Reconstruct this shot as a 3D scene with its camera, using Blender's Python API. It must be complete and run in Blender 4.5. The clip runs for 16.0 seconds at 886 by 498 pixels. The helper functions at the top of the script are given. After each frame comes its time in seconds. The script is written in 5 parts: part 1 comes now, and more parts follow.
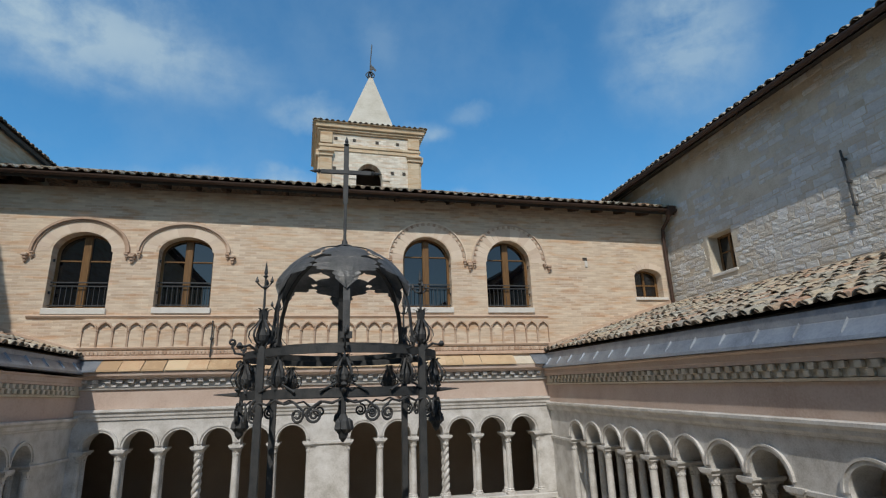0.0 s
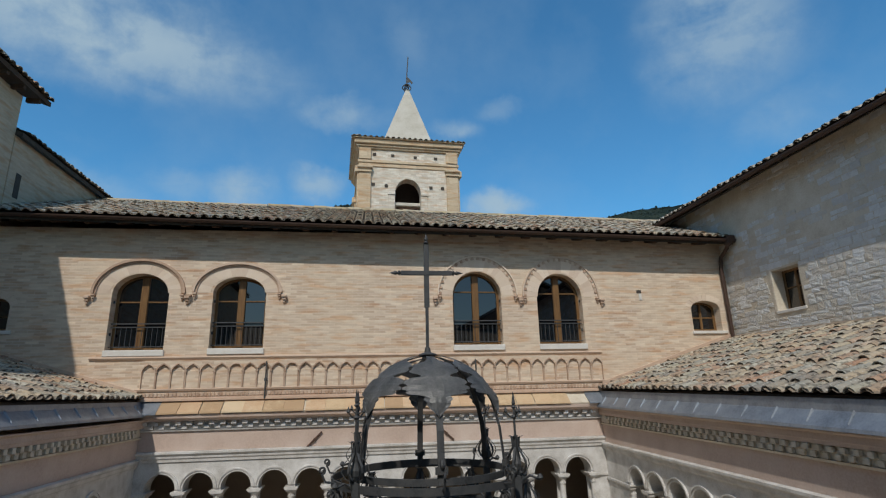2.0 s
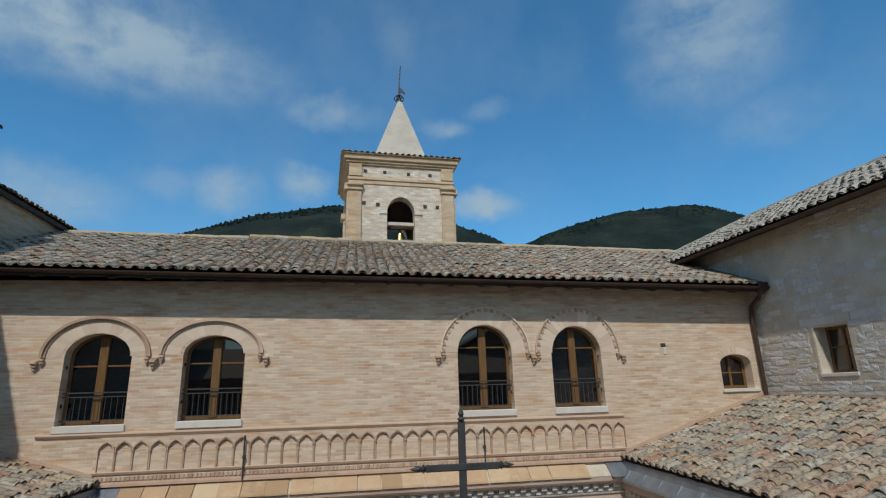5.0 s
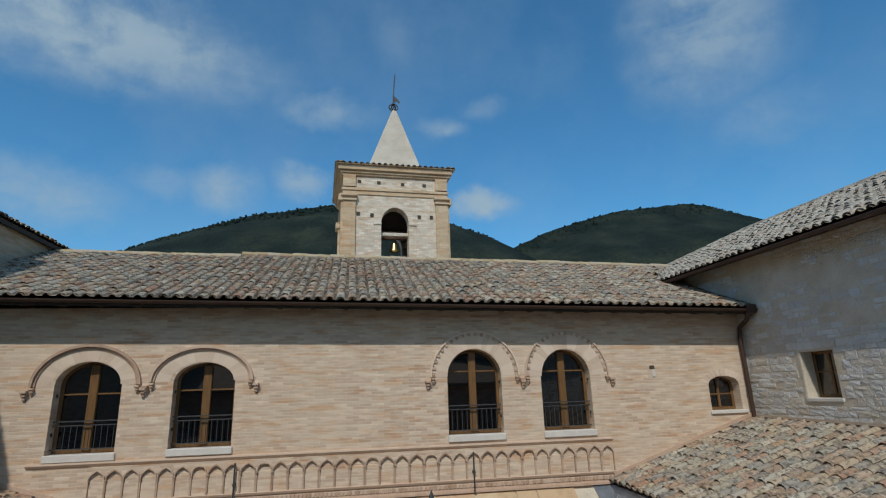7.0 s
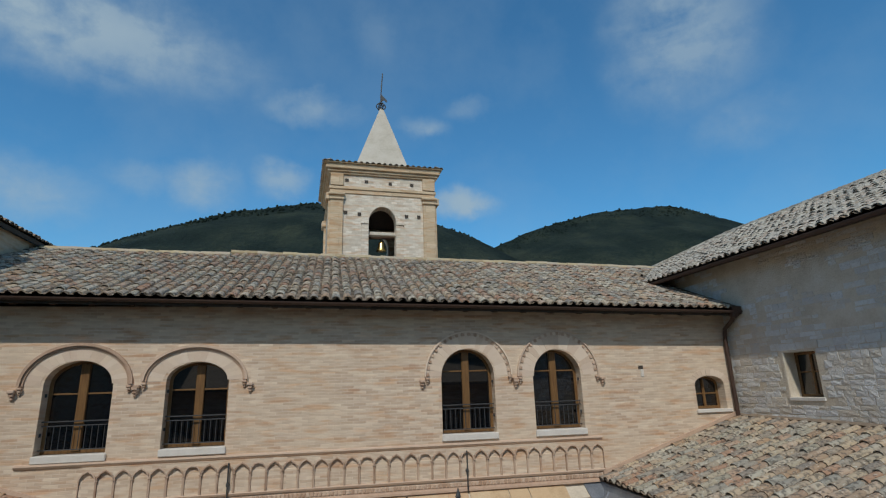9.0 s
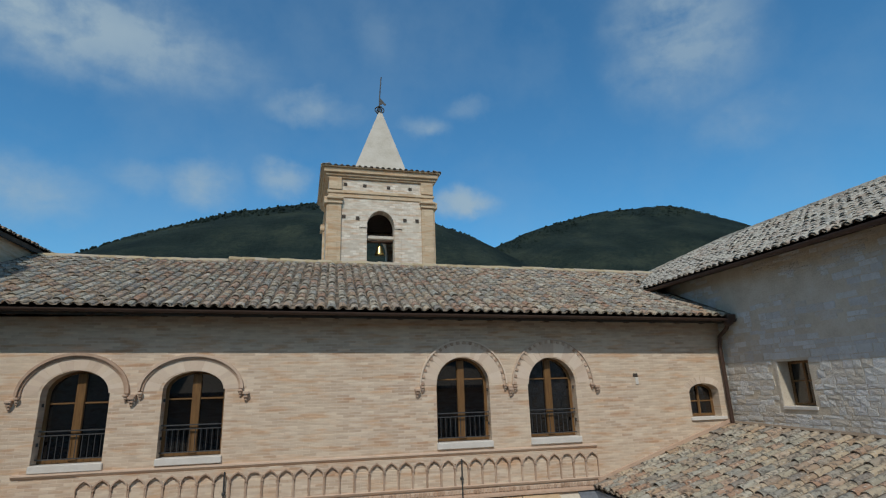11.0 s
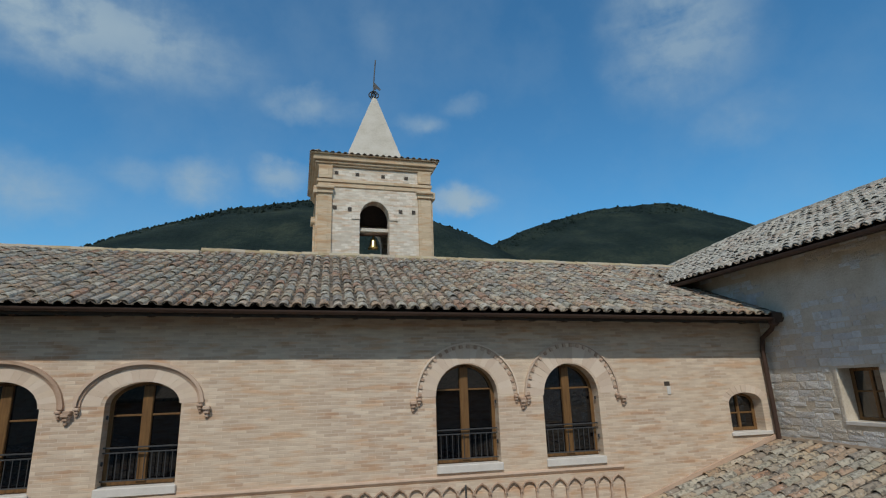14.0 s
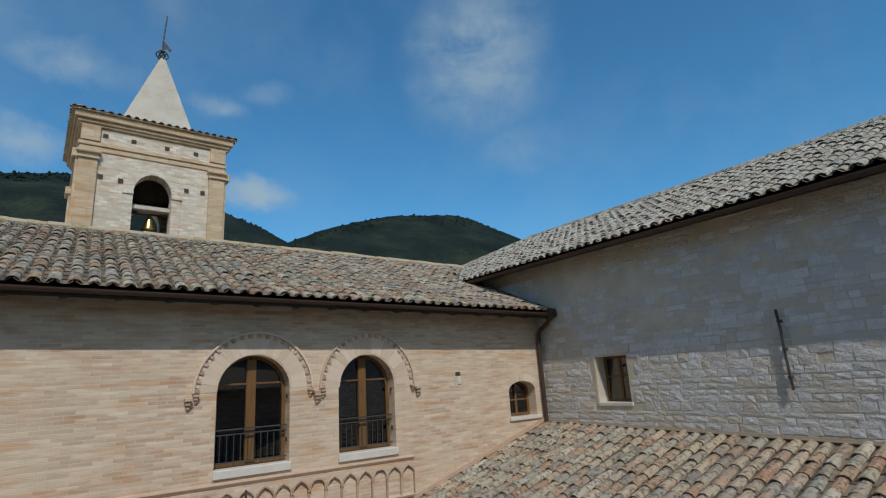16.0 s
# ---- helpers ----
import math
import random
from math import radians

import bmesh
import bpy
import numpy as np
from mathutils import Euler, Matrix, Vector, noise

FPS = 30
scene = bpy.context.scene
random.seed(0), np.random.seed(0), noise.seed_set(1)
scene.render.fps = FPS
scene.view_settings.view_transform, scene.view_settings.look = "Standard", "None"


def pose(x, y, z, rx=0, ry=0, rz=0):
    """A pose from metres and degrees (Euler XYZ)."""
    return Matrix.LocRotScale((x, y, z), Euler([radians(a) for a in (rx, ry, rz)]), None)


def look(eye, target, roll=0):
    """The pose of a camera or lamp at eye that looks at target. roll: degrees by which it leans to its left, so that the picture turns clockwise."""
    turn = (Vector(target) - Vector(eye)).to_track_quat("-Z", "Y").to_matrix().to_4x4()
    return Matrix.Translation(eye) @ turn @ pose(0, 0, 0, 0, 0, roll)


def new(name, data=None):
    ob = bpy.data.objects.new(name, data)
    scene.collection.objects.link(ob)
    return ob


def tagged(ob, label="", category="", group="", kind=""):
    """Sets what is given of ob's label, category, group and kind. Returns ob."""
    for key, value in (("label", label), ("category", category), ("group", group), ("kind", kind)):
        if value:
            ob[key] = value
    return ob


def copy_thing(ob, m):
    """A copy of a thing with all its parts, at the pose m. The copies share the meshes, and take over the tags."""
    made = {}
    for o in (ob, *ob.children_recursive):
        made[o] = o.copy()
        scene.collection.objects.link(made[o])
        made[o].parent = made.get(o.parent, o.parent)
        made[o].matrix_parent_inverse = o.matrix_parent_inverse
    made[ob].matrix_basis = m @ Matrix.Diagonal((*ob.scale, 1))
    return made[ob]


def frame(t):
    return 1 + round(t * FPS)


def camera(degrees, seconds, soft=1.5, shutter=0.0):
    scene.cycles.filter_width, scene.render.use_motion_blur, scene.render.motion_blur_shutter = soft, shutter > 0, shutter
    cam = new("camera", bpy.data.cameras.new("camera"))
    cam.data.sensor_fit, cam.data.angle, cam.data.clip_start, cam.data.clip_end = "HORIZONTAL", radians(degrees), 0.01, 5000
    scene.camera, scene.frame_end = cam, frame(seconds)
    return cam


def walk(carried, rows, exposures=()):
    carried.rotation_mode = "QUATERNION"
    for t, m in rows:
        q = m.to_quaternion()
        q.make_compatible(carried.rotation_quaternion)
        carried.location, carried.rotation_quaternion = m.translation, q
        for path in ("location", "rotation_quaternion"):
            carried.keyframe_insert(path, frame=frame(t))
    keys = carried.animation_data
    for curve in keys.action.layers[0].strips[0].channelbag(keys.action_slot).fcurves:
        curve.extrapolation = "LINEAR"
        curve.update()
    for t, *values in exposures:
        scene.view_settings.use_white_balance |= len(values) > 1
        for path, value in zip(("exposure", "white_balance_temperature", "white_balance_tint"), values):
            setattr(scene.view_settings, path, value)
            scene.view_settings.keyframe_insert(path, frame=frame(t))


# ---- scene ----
cam = camera(79.5, 16.0, soft=1.2)
PATH = [
    (0, (-0.038, 0.003, 1.516), (0.358, 1.889, 2.052), -1.8),
    (0.5, (-0.063, -0.026, 1.802), (0.229, 1.878, 2.34), -1.5),
    (1, (-0.188, -0.13, 2.157), (0.081, 1.778, 2.692), -1.5),
    (1.5, (-0.361, -0.155, 2.367), (-0.084, 1.753, 2.898), -1.4),
    (2, (-0.508, 0.013, 2.529), (-0.224, 1.921, 3.057), -1.4),
    (2.5, (-0.588, 0.417, 2.706), (-0.293, 2.323, 3.232), -1.4),
    (3, (-0.657, 0.926, 2.943), (-0.351, 2.831, 3.469), -1.5),
    (3.5, (-0.661, 1.232, 3.219), (-0.347, 3.137, 3.744), -1.5),
    (4, (-0.666, 1.373, 3.529), (-0.346, 3.275, 4.056), -1.6),
    (6.5, (-0.597, 0.978, 4.569), (-0.259, 2.878, 5.091), -1.6),
    (7, (-0.503, 0.989, 4.624), (-0.165, 2.89, 5.145), -1.8),
    (7.5, (-0.498, 1.03, 4.628), (-0.154, 2.931, 5.147), -1.8),
    (8, (-0.599, 1.05, 4.623), (-0.249, 2.95, 5.142), -1.9),
    (8.5, (-0.778, 1.025, 4.645), (-0.372, 2.915, 5.16), -1.9),
    (9, (-0.842, 0.954, 4.643), (-0.433, 2.843, 5.159), -1.8),
    (9.5, (-0.823, 0.876, 4.625), (-0.41, 2.764, 5.141), -1.8),
    (12, (-0.657, 0.809, 4.994), (-0.256, 2.7, 5.506), -1.8),
    (12.5, (-0.61, 1.153, 5.019), (-0.21, 3.045, 5.529), -1.8),
    (13, (-0.561, 1.627, 5.06), (-0.16, 3.519, 5.568), -1.8),
    (13.5, (-0.477, 2.226, 5.119), (-0.067, 4.116, 5.63), -1.9),
    (14, (-0.404, 2.674, 5.122), (0.013, 4.564, 5.628), -1.9),
    (14.5, (-0.339, 2.969, 5.117), (0.158, 4.839, 5.622), -2.1),
    (15, (-0.256, 3.125, 5.113), (0.426, 4.937, 5.615), -2.4),
    (15.5, (-0.31, 3.229, 5.059), (0.584, 4.949, 5.55), -3.0),
    (16, (-0.356, 3.249, 4.946), (0.749, 4.846, 5.424), -3.4),
]
walk(cam, [(t, look(eye, target, roll)) for t, eye, target, roll in PATH], [(0.0, -0.16), (1.5, -0.26), (4.0, -0.38), (8.0, -0.48), (16.0, -0.48)])

# ---- world and sun ----
SUN_WAY = Vector((0.325, 1.0, -1.12)).normalized()
world = bpy.data.worlds.new("sky")
scene.world = world
world.use_nodes = True
wn, wl = world.node_tree.nodes, world.node_tree.links
wn.clear()
w_out = wn.new("ShaderNodeOutputWorld")
w_bg = wn.new("ShaderNodeBackground")
w_sky = wn.new("ShaderNodeTexSky")
w_sky.sky_type, w_sky.sun_disc = "NISHITA", False
w_sky.sun_elevation, w_sky.sun_rotation = radians(47.5), radians(180 + 18)
w_sky.air_density, w_sky.dust_density, w_sky.ozone_density = 1.0, 0.7, 1.6
CLOUDS = [  # direction, half width, half height, density
    ((-0.391, 0.746, 0.539), 0.278, 0.080, 0.85),
    ((-0.289, 0.8, 0.527), 0.118, 0.043, 0.55),
    ((0.539, 0.635, 0.554), 0.125, 0.125, 0.62),
    ((0.494, 0.699, 0.517), 0.064, 0.043, 0.3),
    ((-0.054, 0.87, 0.491), 0.086, 0.03, 0.5),
    ((0.159, 0.866, 0.473), 0.053, 0.026, 0.5),
    ((0.243, 0.834, 0.495), 0.043, 0.019, 0.25),
    ((0.637, 0.659, 0.4), 0.075, 0.043, 0.28),
    ((0.237, 0.913, 0.333), 0.059, 0.03, 0.85),
    ((-0.223, 0.91, 0.351), 0.064, 0.037, 0.6),
    ((-0.088, 0.926, 0.367), 0.048, 0.03, 0.6),
    ((-0.459, 0.833, 0.308), 0.118, 0.048, 0.5),
    ((-0.31, 0.886, 0.344), 0.053, 0.027, 0.3),
    ((0.062, 0.798, 0.6), 0.043, 0.053, 0.16),
]
w_co = wn.new("ShaderNodeTexCoord")


def w_noise(scale, detail):
    t = wn.new("ShaderNodeTexNoise")
    t.inputs["Scale"].default_value, t.inputs["Detail"].default_value, t.inputs["Roughness"].default_value = scale, detail, 0.62
    wl.new(w_co.outputs["Generated"], t.inputs["Vector"])
    return t


def w_math(op, a, b, clamp=False):
    m = wn.new("ShaderNodeMath")
    m.operation, m.use_clamp = op, clamp
    for k, v in enumerate((a, b)):
        if isinstance(v, float):
            m.inputs[k].default_value = v
        else:
            wl.new(v, m.inputs[k])
    return m.outputs[0]


w_warp = w_noise(9.0, 5)
w_fine = w_noise(16.0, 8)
w_off = wn.new("ShaderNodeVectorMath")
w_off.operation = "MULTIPLY_ADD"
wl.new(w_warp.outputs["Color"], w_off.inputs[0])
w_off.inputs[1].default_value = (0.09, 0.09, 0.09)
wl.new(w_co.outputs["Generated"], w_off.inputs[2])
cover = None
for way, a, b, dens in CLOUDS:
    fwd = Vector(way).normalized()
    right = fwd.cross(Vector((0, 0, 1))).normalized()
    upv = right.cross(fwd)
    mpn = wn.new("ShaderNodeMapping")
    mpn.vector_type = "TEXTURE"
    mpn.inputs["Location"].default_value = fwd + Vector((0.045, 0.045, 0.045))
    mpn.inputs["Rotation"].default_value = Matrix((right, upv, -fwd)).transposed().to_euler()
    mpn.inputs["Scale"].default_value = (a * 1.35, b * 1.45, 0.8)
    wl.new(w_off.outputs[0], mpn.inputs[0])
    ln = wn.new("ShaderNodeVectorMath")
    ln.operation = "LENGTH"
    wl.new(mpn.outputs[0], ln.inputs[0])
    mr = wn.new("ShaderNodeMapRange")
    mr.interpolation_type = "SMOOTHSTEP"
    for k, v in (("From Min", 1.0), ("From Max", 0.1), ("To Min", 0.0), ("To Max", dens)):
        mr.inputs[k].default_value = v
    wl.new(ln.outputs["Value"], mr.inputs["Value"])
    cover = mr.outputs[0] if cover is None else w_math("MAXIMUM", cover, mr.outputs[0])
haze = w_math("MULTIPLY", w_math("SUBTRACT", w_noise(3.0, 6).outputs[0], 0.44, True), 0.55)
w_streak = wn.new("ShaderNodeTexNoise")
w_streak.inputs["Scale"].default_value, w_streak.inputs["Detail"].default_value, w_streak.inputs["Distortion"].default_value = 5.0, 9, 0.8
w_smap = wn.new("ShaderNodeMapping")
w_smap.inputs["Scale"].default_value, w_smap.inputs["Rotation"].default_value = (1.0, 1.0, 3.2), (0.3, 0.5, 0.2)
wl.new(w_co.outputs["Generated"], w_smap.inputs[0])
wl.new(w_smap.outputs[0], w_streak.inputs["Vector"])
w_cut = w_math("MULTIPLY", w_math("SUBTRACT", w_math("ADD", w_math("MULTIPLY", w_fine.outputs[0], 0.55), w_math("MULTIPLY", w_streak.outputs[0], 0.6)), 0.32, True), 3.4, True)
cover = w_math("ADD", w_math("MULTIPLY", cover, w_cut), haze, True)
w_tint = wn.new("ShaderNodeMix")
w_tint.data_type, w_tint.blend_type = "RGBA", "MULTIPLY"
w_tint.inputs[0].default_value = 1.0
w_dot = wn.new("ShaderNodeVectorMath")
w_dot.operation = "DOT_PRODUCT"
w_dot.inputs[1].default_value = -SUN_WAY
wl.new(w_co.outputs["Generated"], w_dot.inputs[0])
w_side = wn.new("ShaderNodeMapRange")
w_side.interpolation_type = "SMOOTHSTEP"
w_side.inputs["From Min"].default_value, w_side.inputs["From Max"].default_value = 0.05, 0.85
wl.new(w_dot.outputs["Value"], w_side.inputs["Value"])
w_warm = wn.new("ShaderNodeMix")
w_warm.data_type = "RGBA"
wl.new(w_side.outputs[0], w_warm.inputs[0])
w_warm.inputs[6].default_value = (0.64, 1.43, 1.74, 1)  # deep blue away from the sun
w_warm.inputs[7].default_value = (0.86, 1.10, 1.14, 1)  # milky haze round the sun
wl.new(w_warm.outputs[2], w_tint.inputs[7])
wl.new(w_sky.outputs[0], w_tint.inputs[6])
w_mix = wn.new("ShaderNodeMix")
w_mix.data_type = "RGBA"
wl.new(cover, w_mix.inputs[0])
wl.new(w_tint.outputs[2], w_mix.inputs[6])
w_mix.inputs[7].default_value = (4.3, 5.7, 6.7, 1)
w_bg.inputs[1].default_value = 0.107
wl.new(w_bg.outputs[0], w_out.inputs[0])
wl.new(w_mix.outputs[2], w_bg.inputs[0])
sun = new("sun", bpy.data.lights.new("sun", "SUN"))
sun.data.energy, sun.data.angle, sun.data.color = 3.15, radians(0.53), (1.0, 0.942, 0.86)
sun.matrix_world = look((0, 0, 40), Vector((0, 0, 40)) + SUN_WAY)


# ---- materials ----
def mat(name, colors, scale=3.0, fine=40.0, rough=0.85, bump=0.15, metal=0.0, island=0.0, spec=0.3, pos=(0.3, 0.7), stretch=(1, 1, 1), dist=0.01):
    """Two scales of noise between colours, with fine relief; island: how much the pieces differ."""
    m = bpy.data.materials.new(name)
    m.use_nodes = True
    n, l = m.node_tree.nodes, m.node_tree.links
    b = n["Principled BSDF"]
    b.inputs["Roughness"].default_value, b.inputs["Metallic"].default_value = rough, metal
    b.inputs["Specular IOR Level"].default_value = spec
    co = n.new("ShaderNodeNewGeometry")
    mp = n.new("ShaderNodeMapping")
    mp.inputs["Scale"].default_value = stretch
    l.new(co.outputs["Position"], mp.inputs[0])
    t1, t2 = n.new("ShaderNodeTexNoise"), n.new("ShaderNodeTexNoise")
    for t, s in ((t1, scale), (t2, fine)):
        t.inputs["Scale"].default_value, t.inputs["Detail"].default_value, t.inputs["Roughness"].default_value = s, 5, 0.6
        l.new(mp.outputs[0], t.inputs["Vector"])
    mix = n.new("ShaderNodeMath")
    mix.operation = "MULTIPLY_ADD"
    mix.inputs[1].default_value = 0.35
    l.new(t2.outputs[0], mix.inputs[0])
    sc = n.new("ShaderNodeMath")
    sc.operation = "MULTIPLY"
    sc.inputs[1].default_value = 0.65
    l.new(t1.outputs[0], sc.inputs[0])
    l.new(sc.outputs[0], mix.inputs[2])
    fac = mix.outputs[0]
    if island:
        oi, gi = n.new("ShaderNodeObjectInfo"), n.new("ShaderNodeNewGeometry")
        ad = n.new("ShaderNodeMath")
        ad.operation = "ADD"
        l.new(oi.outputs["Random"], ad.inputs[0])
        l.new(gi.outputs["Random Per Island"], ad.inputs[1])
        fr = n.new("ShaderNodeMath")
        fr.operation = "FRACT"
        l.new(ad.outputs[0], fr.inputs[0])
        mm = n.new("ShaderNodeMix")
        mm.inputs[0].default_value = island
        l.new(fac, mm.inputs[2])
        l.new(fr.outputs[0], mm.inputs[3])
        fac = mm.outputs[0]
    r = n.new("ShaderNodeValToRGB")
    el = r.color_ramp.elements
    k = len(colors)
    while len(el) < k:
        el.new(0.5)
    lo, hi = (0.0, 1.0) if island > 0.5 else pos
    for i, c in enumerate(colors):
        el[i].position = lo + (hi - lo) * i / max(1, k - 1)
        el[i].color = (*c, 1)
    l.new(fac, r.inputs[0])
    l.new(r.outputs[0], b.inputs["Base Color"])
    if bump:
        bp = n.new("ShaderNodeBump")
        bp.inputs["Strength"].default_value, bp.inputs["Distance"].default_value = bump, dist
        l.new(t2.outputs[0], bp.inputs["Height"])
        l.new(bp.outputs[0], b.inputs["Normal"])
    return m


def brick_mat(name, c1, c2, mortar, axis="x", width=0.30, row=0.068, gap=0.009, stain=(0.62, 0.5, 0.38)):
    """Coursed brick, each one its own tone, worn in patches and with its joints set back."""
    m = bpy.data.materials.new(name)
    m.use_nodes = True
    n, l = m.node_tree.nodes, m.node_tree.links
    b = n["Principled BSDF"]
    b.inputs["Roughness"].default_value, b.inputs["Specular IOR Level"].default_value = 0.92, 0.2
    co, sep, com = n.new("ShaderNodeNewGeometry"), n.new("ShaderNodeSeparateXYZ"), n.new("ShaderNodeCombineXYZ")
    l.new(co.outputs["Position"], sep.inputs[0])
    l.new(sep.outputs["X" if axis == "x" else "Y"], com.inputs[0])
    l.new(sep.outputs["Z"], com.inputs[1])
    br = n.new("ShaderNodeTexBrick")
    for k, v in (("Scale", 1.0), ("Mortar Size", gap), ("Mortar Smooth", 0.4), ("Bias", 0.0), ("Brick Width", width), ("Row Height", row)):
        br.inputs[k].default_value = v
    br.inputs["Color1"].default_value, br.inputs["Color2"].default_value, br.inputs["Mortar"].default_value = (*c1, 1), (*c2, 1), (*mortar, 1)
    wv, wo = n.new("ShaderNodeTexNoise"), n.new("ShaderNodeVectorMath")
    wv.inputs["Scale"].default_value, wv.inputs["Detail"].default_value = 5.0, 4
    wo.operation = "MULTIPLY_ADD"
    l.new(co.outputs["Position"], wv.inputs["Vector"])
    l.new(wv.outputs["Color"], wo.inputs[0])
    wo.inputs[1].default_value = (0.05 * width / 0.27, 0.022 * row / 0.062, 0)
    l.new(com.outputs[0], wo.inputs[2])
    l.new(wo.outputs[0], br.inputs["Vector"])
    n1, n2, n3 = (n.new("ShaderNodeTexNoise") for _ in range(3))
    ms = n.new("ShaderNodeMapping")
    ms.inputs["Scale"].default_value = (0.35, 0.35, 1.6)
    l.new(co.outputs["Position"], ms.inputs[0])
    for t, s in ((n1, 0.7), (n2, 8.0), (n3, 60.0)):
        t.inputs["Scale"].default_value, t.inputs["Detail"].default_value = s, 6
        l.new(ms.outputs[0] if t == n2 else co.outputs["Position"], t.inputs["Vector"])
    r1 = n.new("ShaderNodeValToRGB")
    r1.color_ramp.elements[0].position, r1.color_ramp.elements[1].position = 0.36, 0.62
    r1.color_ramp.elements[0].color, r1.color_ramp.elements[1].color = (0, 0, 0, 1), (0.6, 0.6, 0.6, 1)
    l.new(n1.outputs[0], r1.inputs[0])
    mx = n.new("ShaderNodeMix")
    mx.data_type = "RGBA"
    l.new(r1.outputs[0], mx.inputs[0])
    l.new(br.outputs[0], mx.inputs[6])
    mx.inputs[7].default_value = (*stain, 1)
    r2 = n.new("ShaderNodeValToRGB")
    r2.color_ramp.elements[0].position, r2.color_ramp.elements[1].position = 0.3, 0.7
    r2.color_ramp.elements[0].color, r2.color_ramp.elements[1].color = (0.885, 0.86, 0.84, 1), (1.06, 1.06, 1.05, 1)
    l.new(n2.outputs[0], r2.inputs[0])
    mu = n.new("ShaderNodeMix")
    mu.data_type, mu.blend_type = "RGBA", "MULTIPLY"
    mu.inputs[0].default_value = 1.0
    l.new(mx.outputs[2], mu.inputs[6])
    l.new(r2.outputs[0], mu.inputs[7])
    n4 = n.new("ShaderNodeTexNoise")
    n4.inputs["Scale"].default_value, n4.inputs["Detail"].default_value = 1.7, 5
    m4 = n.new("ShaderNodeMapping")
    m4.inputs["Scale"].default_value = (0.8, 0.8, 4.5)
    l.new(co.outputs["Position"], m4.inputs[0])
    l.new(m4.outputs[0], n4.inputs["Vector"])
    r4 = n.new("ShaderNodeValToRGB")
    r4.color_ramp.elements[0].position, r4.color_ramp.elements[1].position = 0.50, 0.66
    r4.color_ramp.elements[0].color, r4.color_ramp.elements[1].color = (1, 1, 1, 1), (0.93, 0.78, 0.67, 1)
    l.new(n4.outputs[0], r4.inputs[0])
    mw = n.new("ShaderNodeMix")
    mw.data_type, mw.blend_type = "RGBA", "MULTIPLY"
    mw.inputs[0].default_value = 1.0
    l.new(mu.outputs[2], mw.inputs[6])
    l.new(r4.outputs[0], mw.inputs[7])
    l.new(mw.outputs[2], b.inputs["Base Color"])
    hs = n.new("ShaderNodeMath")
    hs.operation = "MULTIPLY_ADD"
    l.new(n3.outputs[0], hs.inputs[0])
    hs.inputs[1].default_value = 0.4
    inv = n.new("ShaderNodeMath")
    inv.operation = "SUBTRACT"
    inv.inputs[0].default_value = 1.0
    l.new(br.outputs["Fac"], inv.inputs[1])
    l.new(inv.outputs[0], hs.inputs[2])
    bp = n.new("ShaderNodeBump")
    bp.inputs["Strength"].default_value, bp.inputs["Distance"].default_value = 0.45, 0.008
    l.new(hs.outputs[0], bp.inputs["Height"])
    l.new(bp.outputs[0], b.inputs["Normal"])
    return m


M_BRICK = brick_mat("facade_brick", (0.53, 0.40, 0.30), (0.745, 0.632, 0.50), (0.67, 0.57, 0.465), "x", width=0.27, row=0.062, gap=0.007, stain=(0.695, 0.578, 0.445))
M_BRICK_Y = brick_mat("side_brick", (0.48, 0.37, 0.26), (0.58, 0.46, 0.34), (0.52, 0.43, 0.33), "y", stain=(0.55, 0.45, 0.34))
M_ARCHBRICK = mat("arch_brick", [(0.47, 0.34, 0.26), (0.70, 0.57, 0.44), (0.74, 0.62, 0.50), (0.64, 0.51, 0.40), (0.74, 0.62, 0.49)], 6, 60, island=0.75)
M_TERRA = mat("terracotta", [(0.40, 0.27, 0.19), (0.54, 0.39, 0.29), (0.62, 0.48, 0.37)], 5, 50, island=0.35)
M_SLAB = mat("slab", [(0.44, 0.30, 0.18), (0.60, 0.45, 0.28), (0.54, 0.36, 0.22), (0.64, 0.50, 0.33)], 5, 40, island=0.5, bump=0.4)
M_STONE = mat("pale_stone", [(0.50, 0.44, 0.35), (0.60, 0.545, 0.455), (0.70, 0.66, 0.58)], 7, 26, island=0.28, bump=0.9, dist=0.04)
M_MORTAR = mat("lime_mortar", [(0.48, 0.41, 0.31), (0.62, 0.55, 0.44), (0.70, 0.65, 0.56)], 2.5, 24, bump=0.7, dist=0.02)
M_MARBLE = mat("white_marble", [(0.33, 0.31, 0.275), (0.57, 0.55, 0.52), (0.74, 0.73, 0.71)], 3.2, 45, rough=0.55, bump=0.1, spec=0.4)
M_PLASTER = mat("rose_plaster", [(0.42, 0.31, 0.25), (0.55, 0.43, 0.36), (0.62, 0.52, 0.45)], 1.3, 30, bump=0.2)
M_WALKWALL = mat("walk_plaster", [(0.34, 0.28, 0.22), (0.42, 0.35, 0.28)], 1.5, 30)
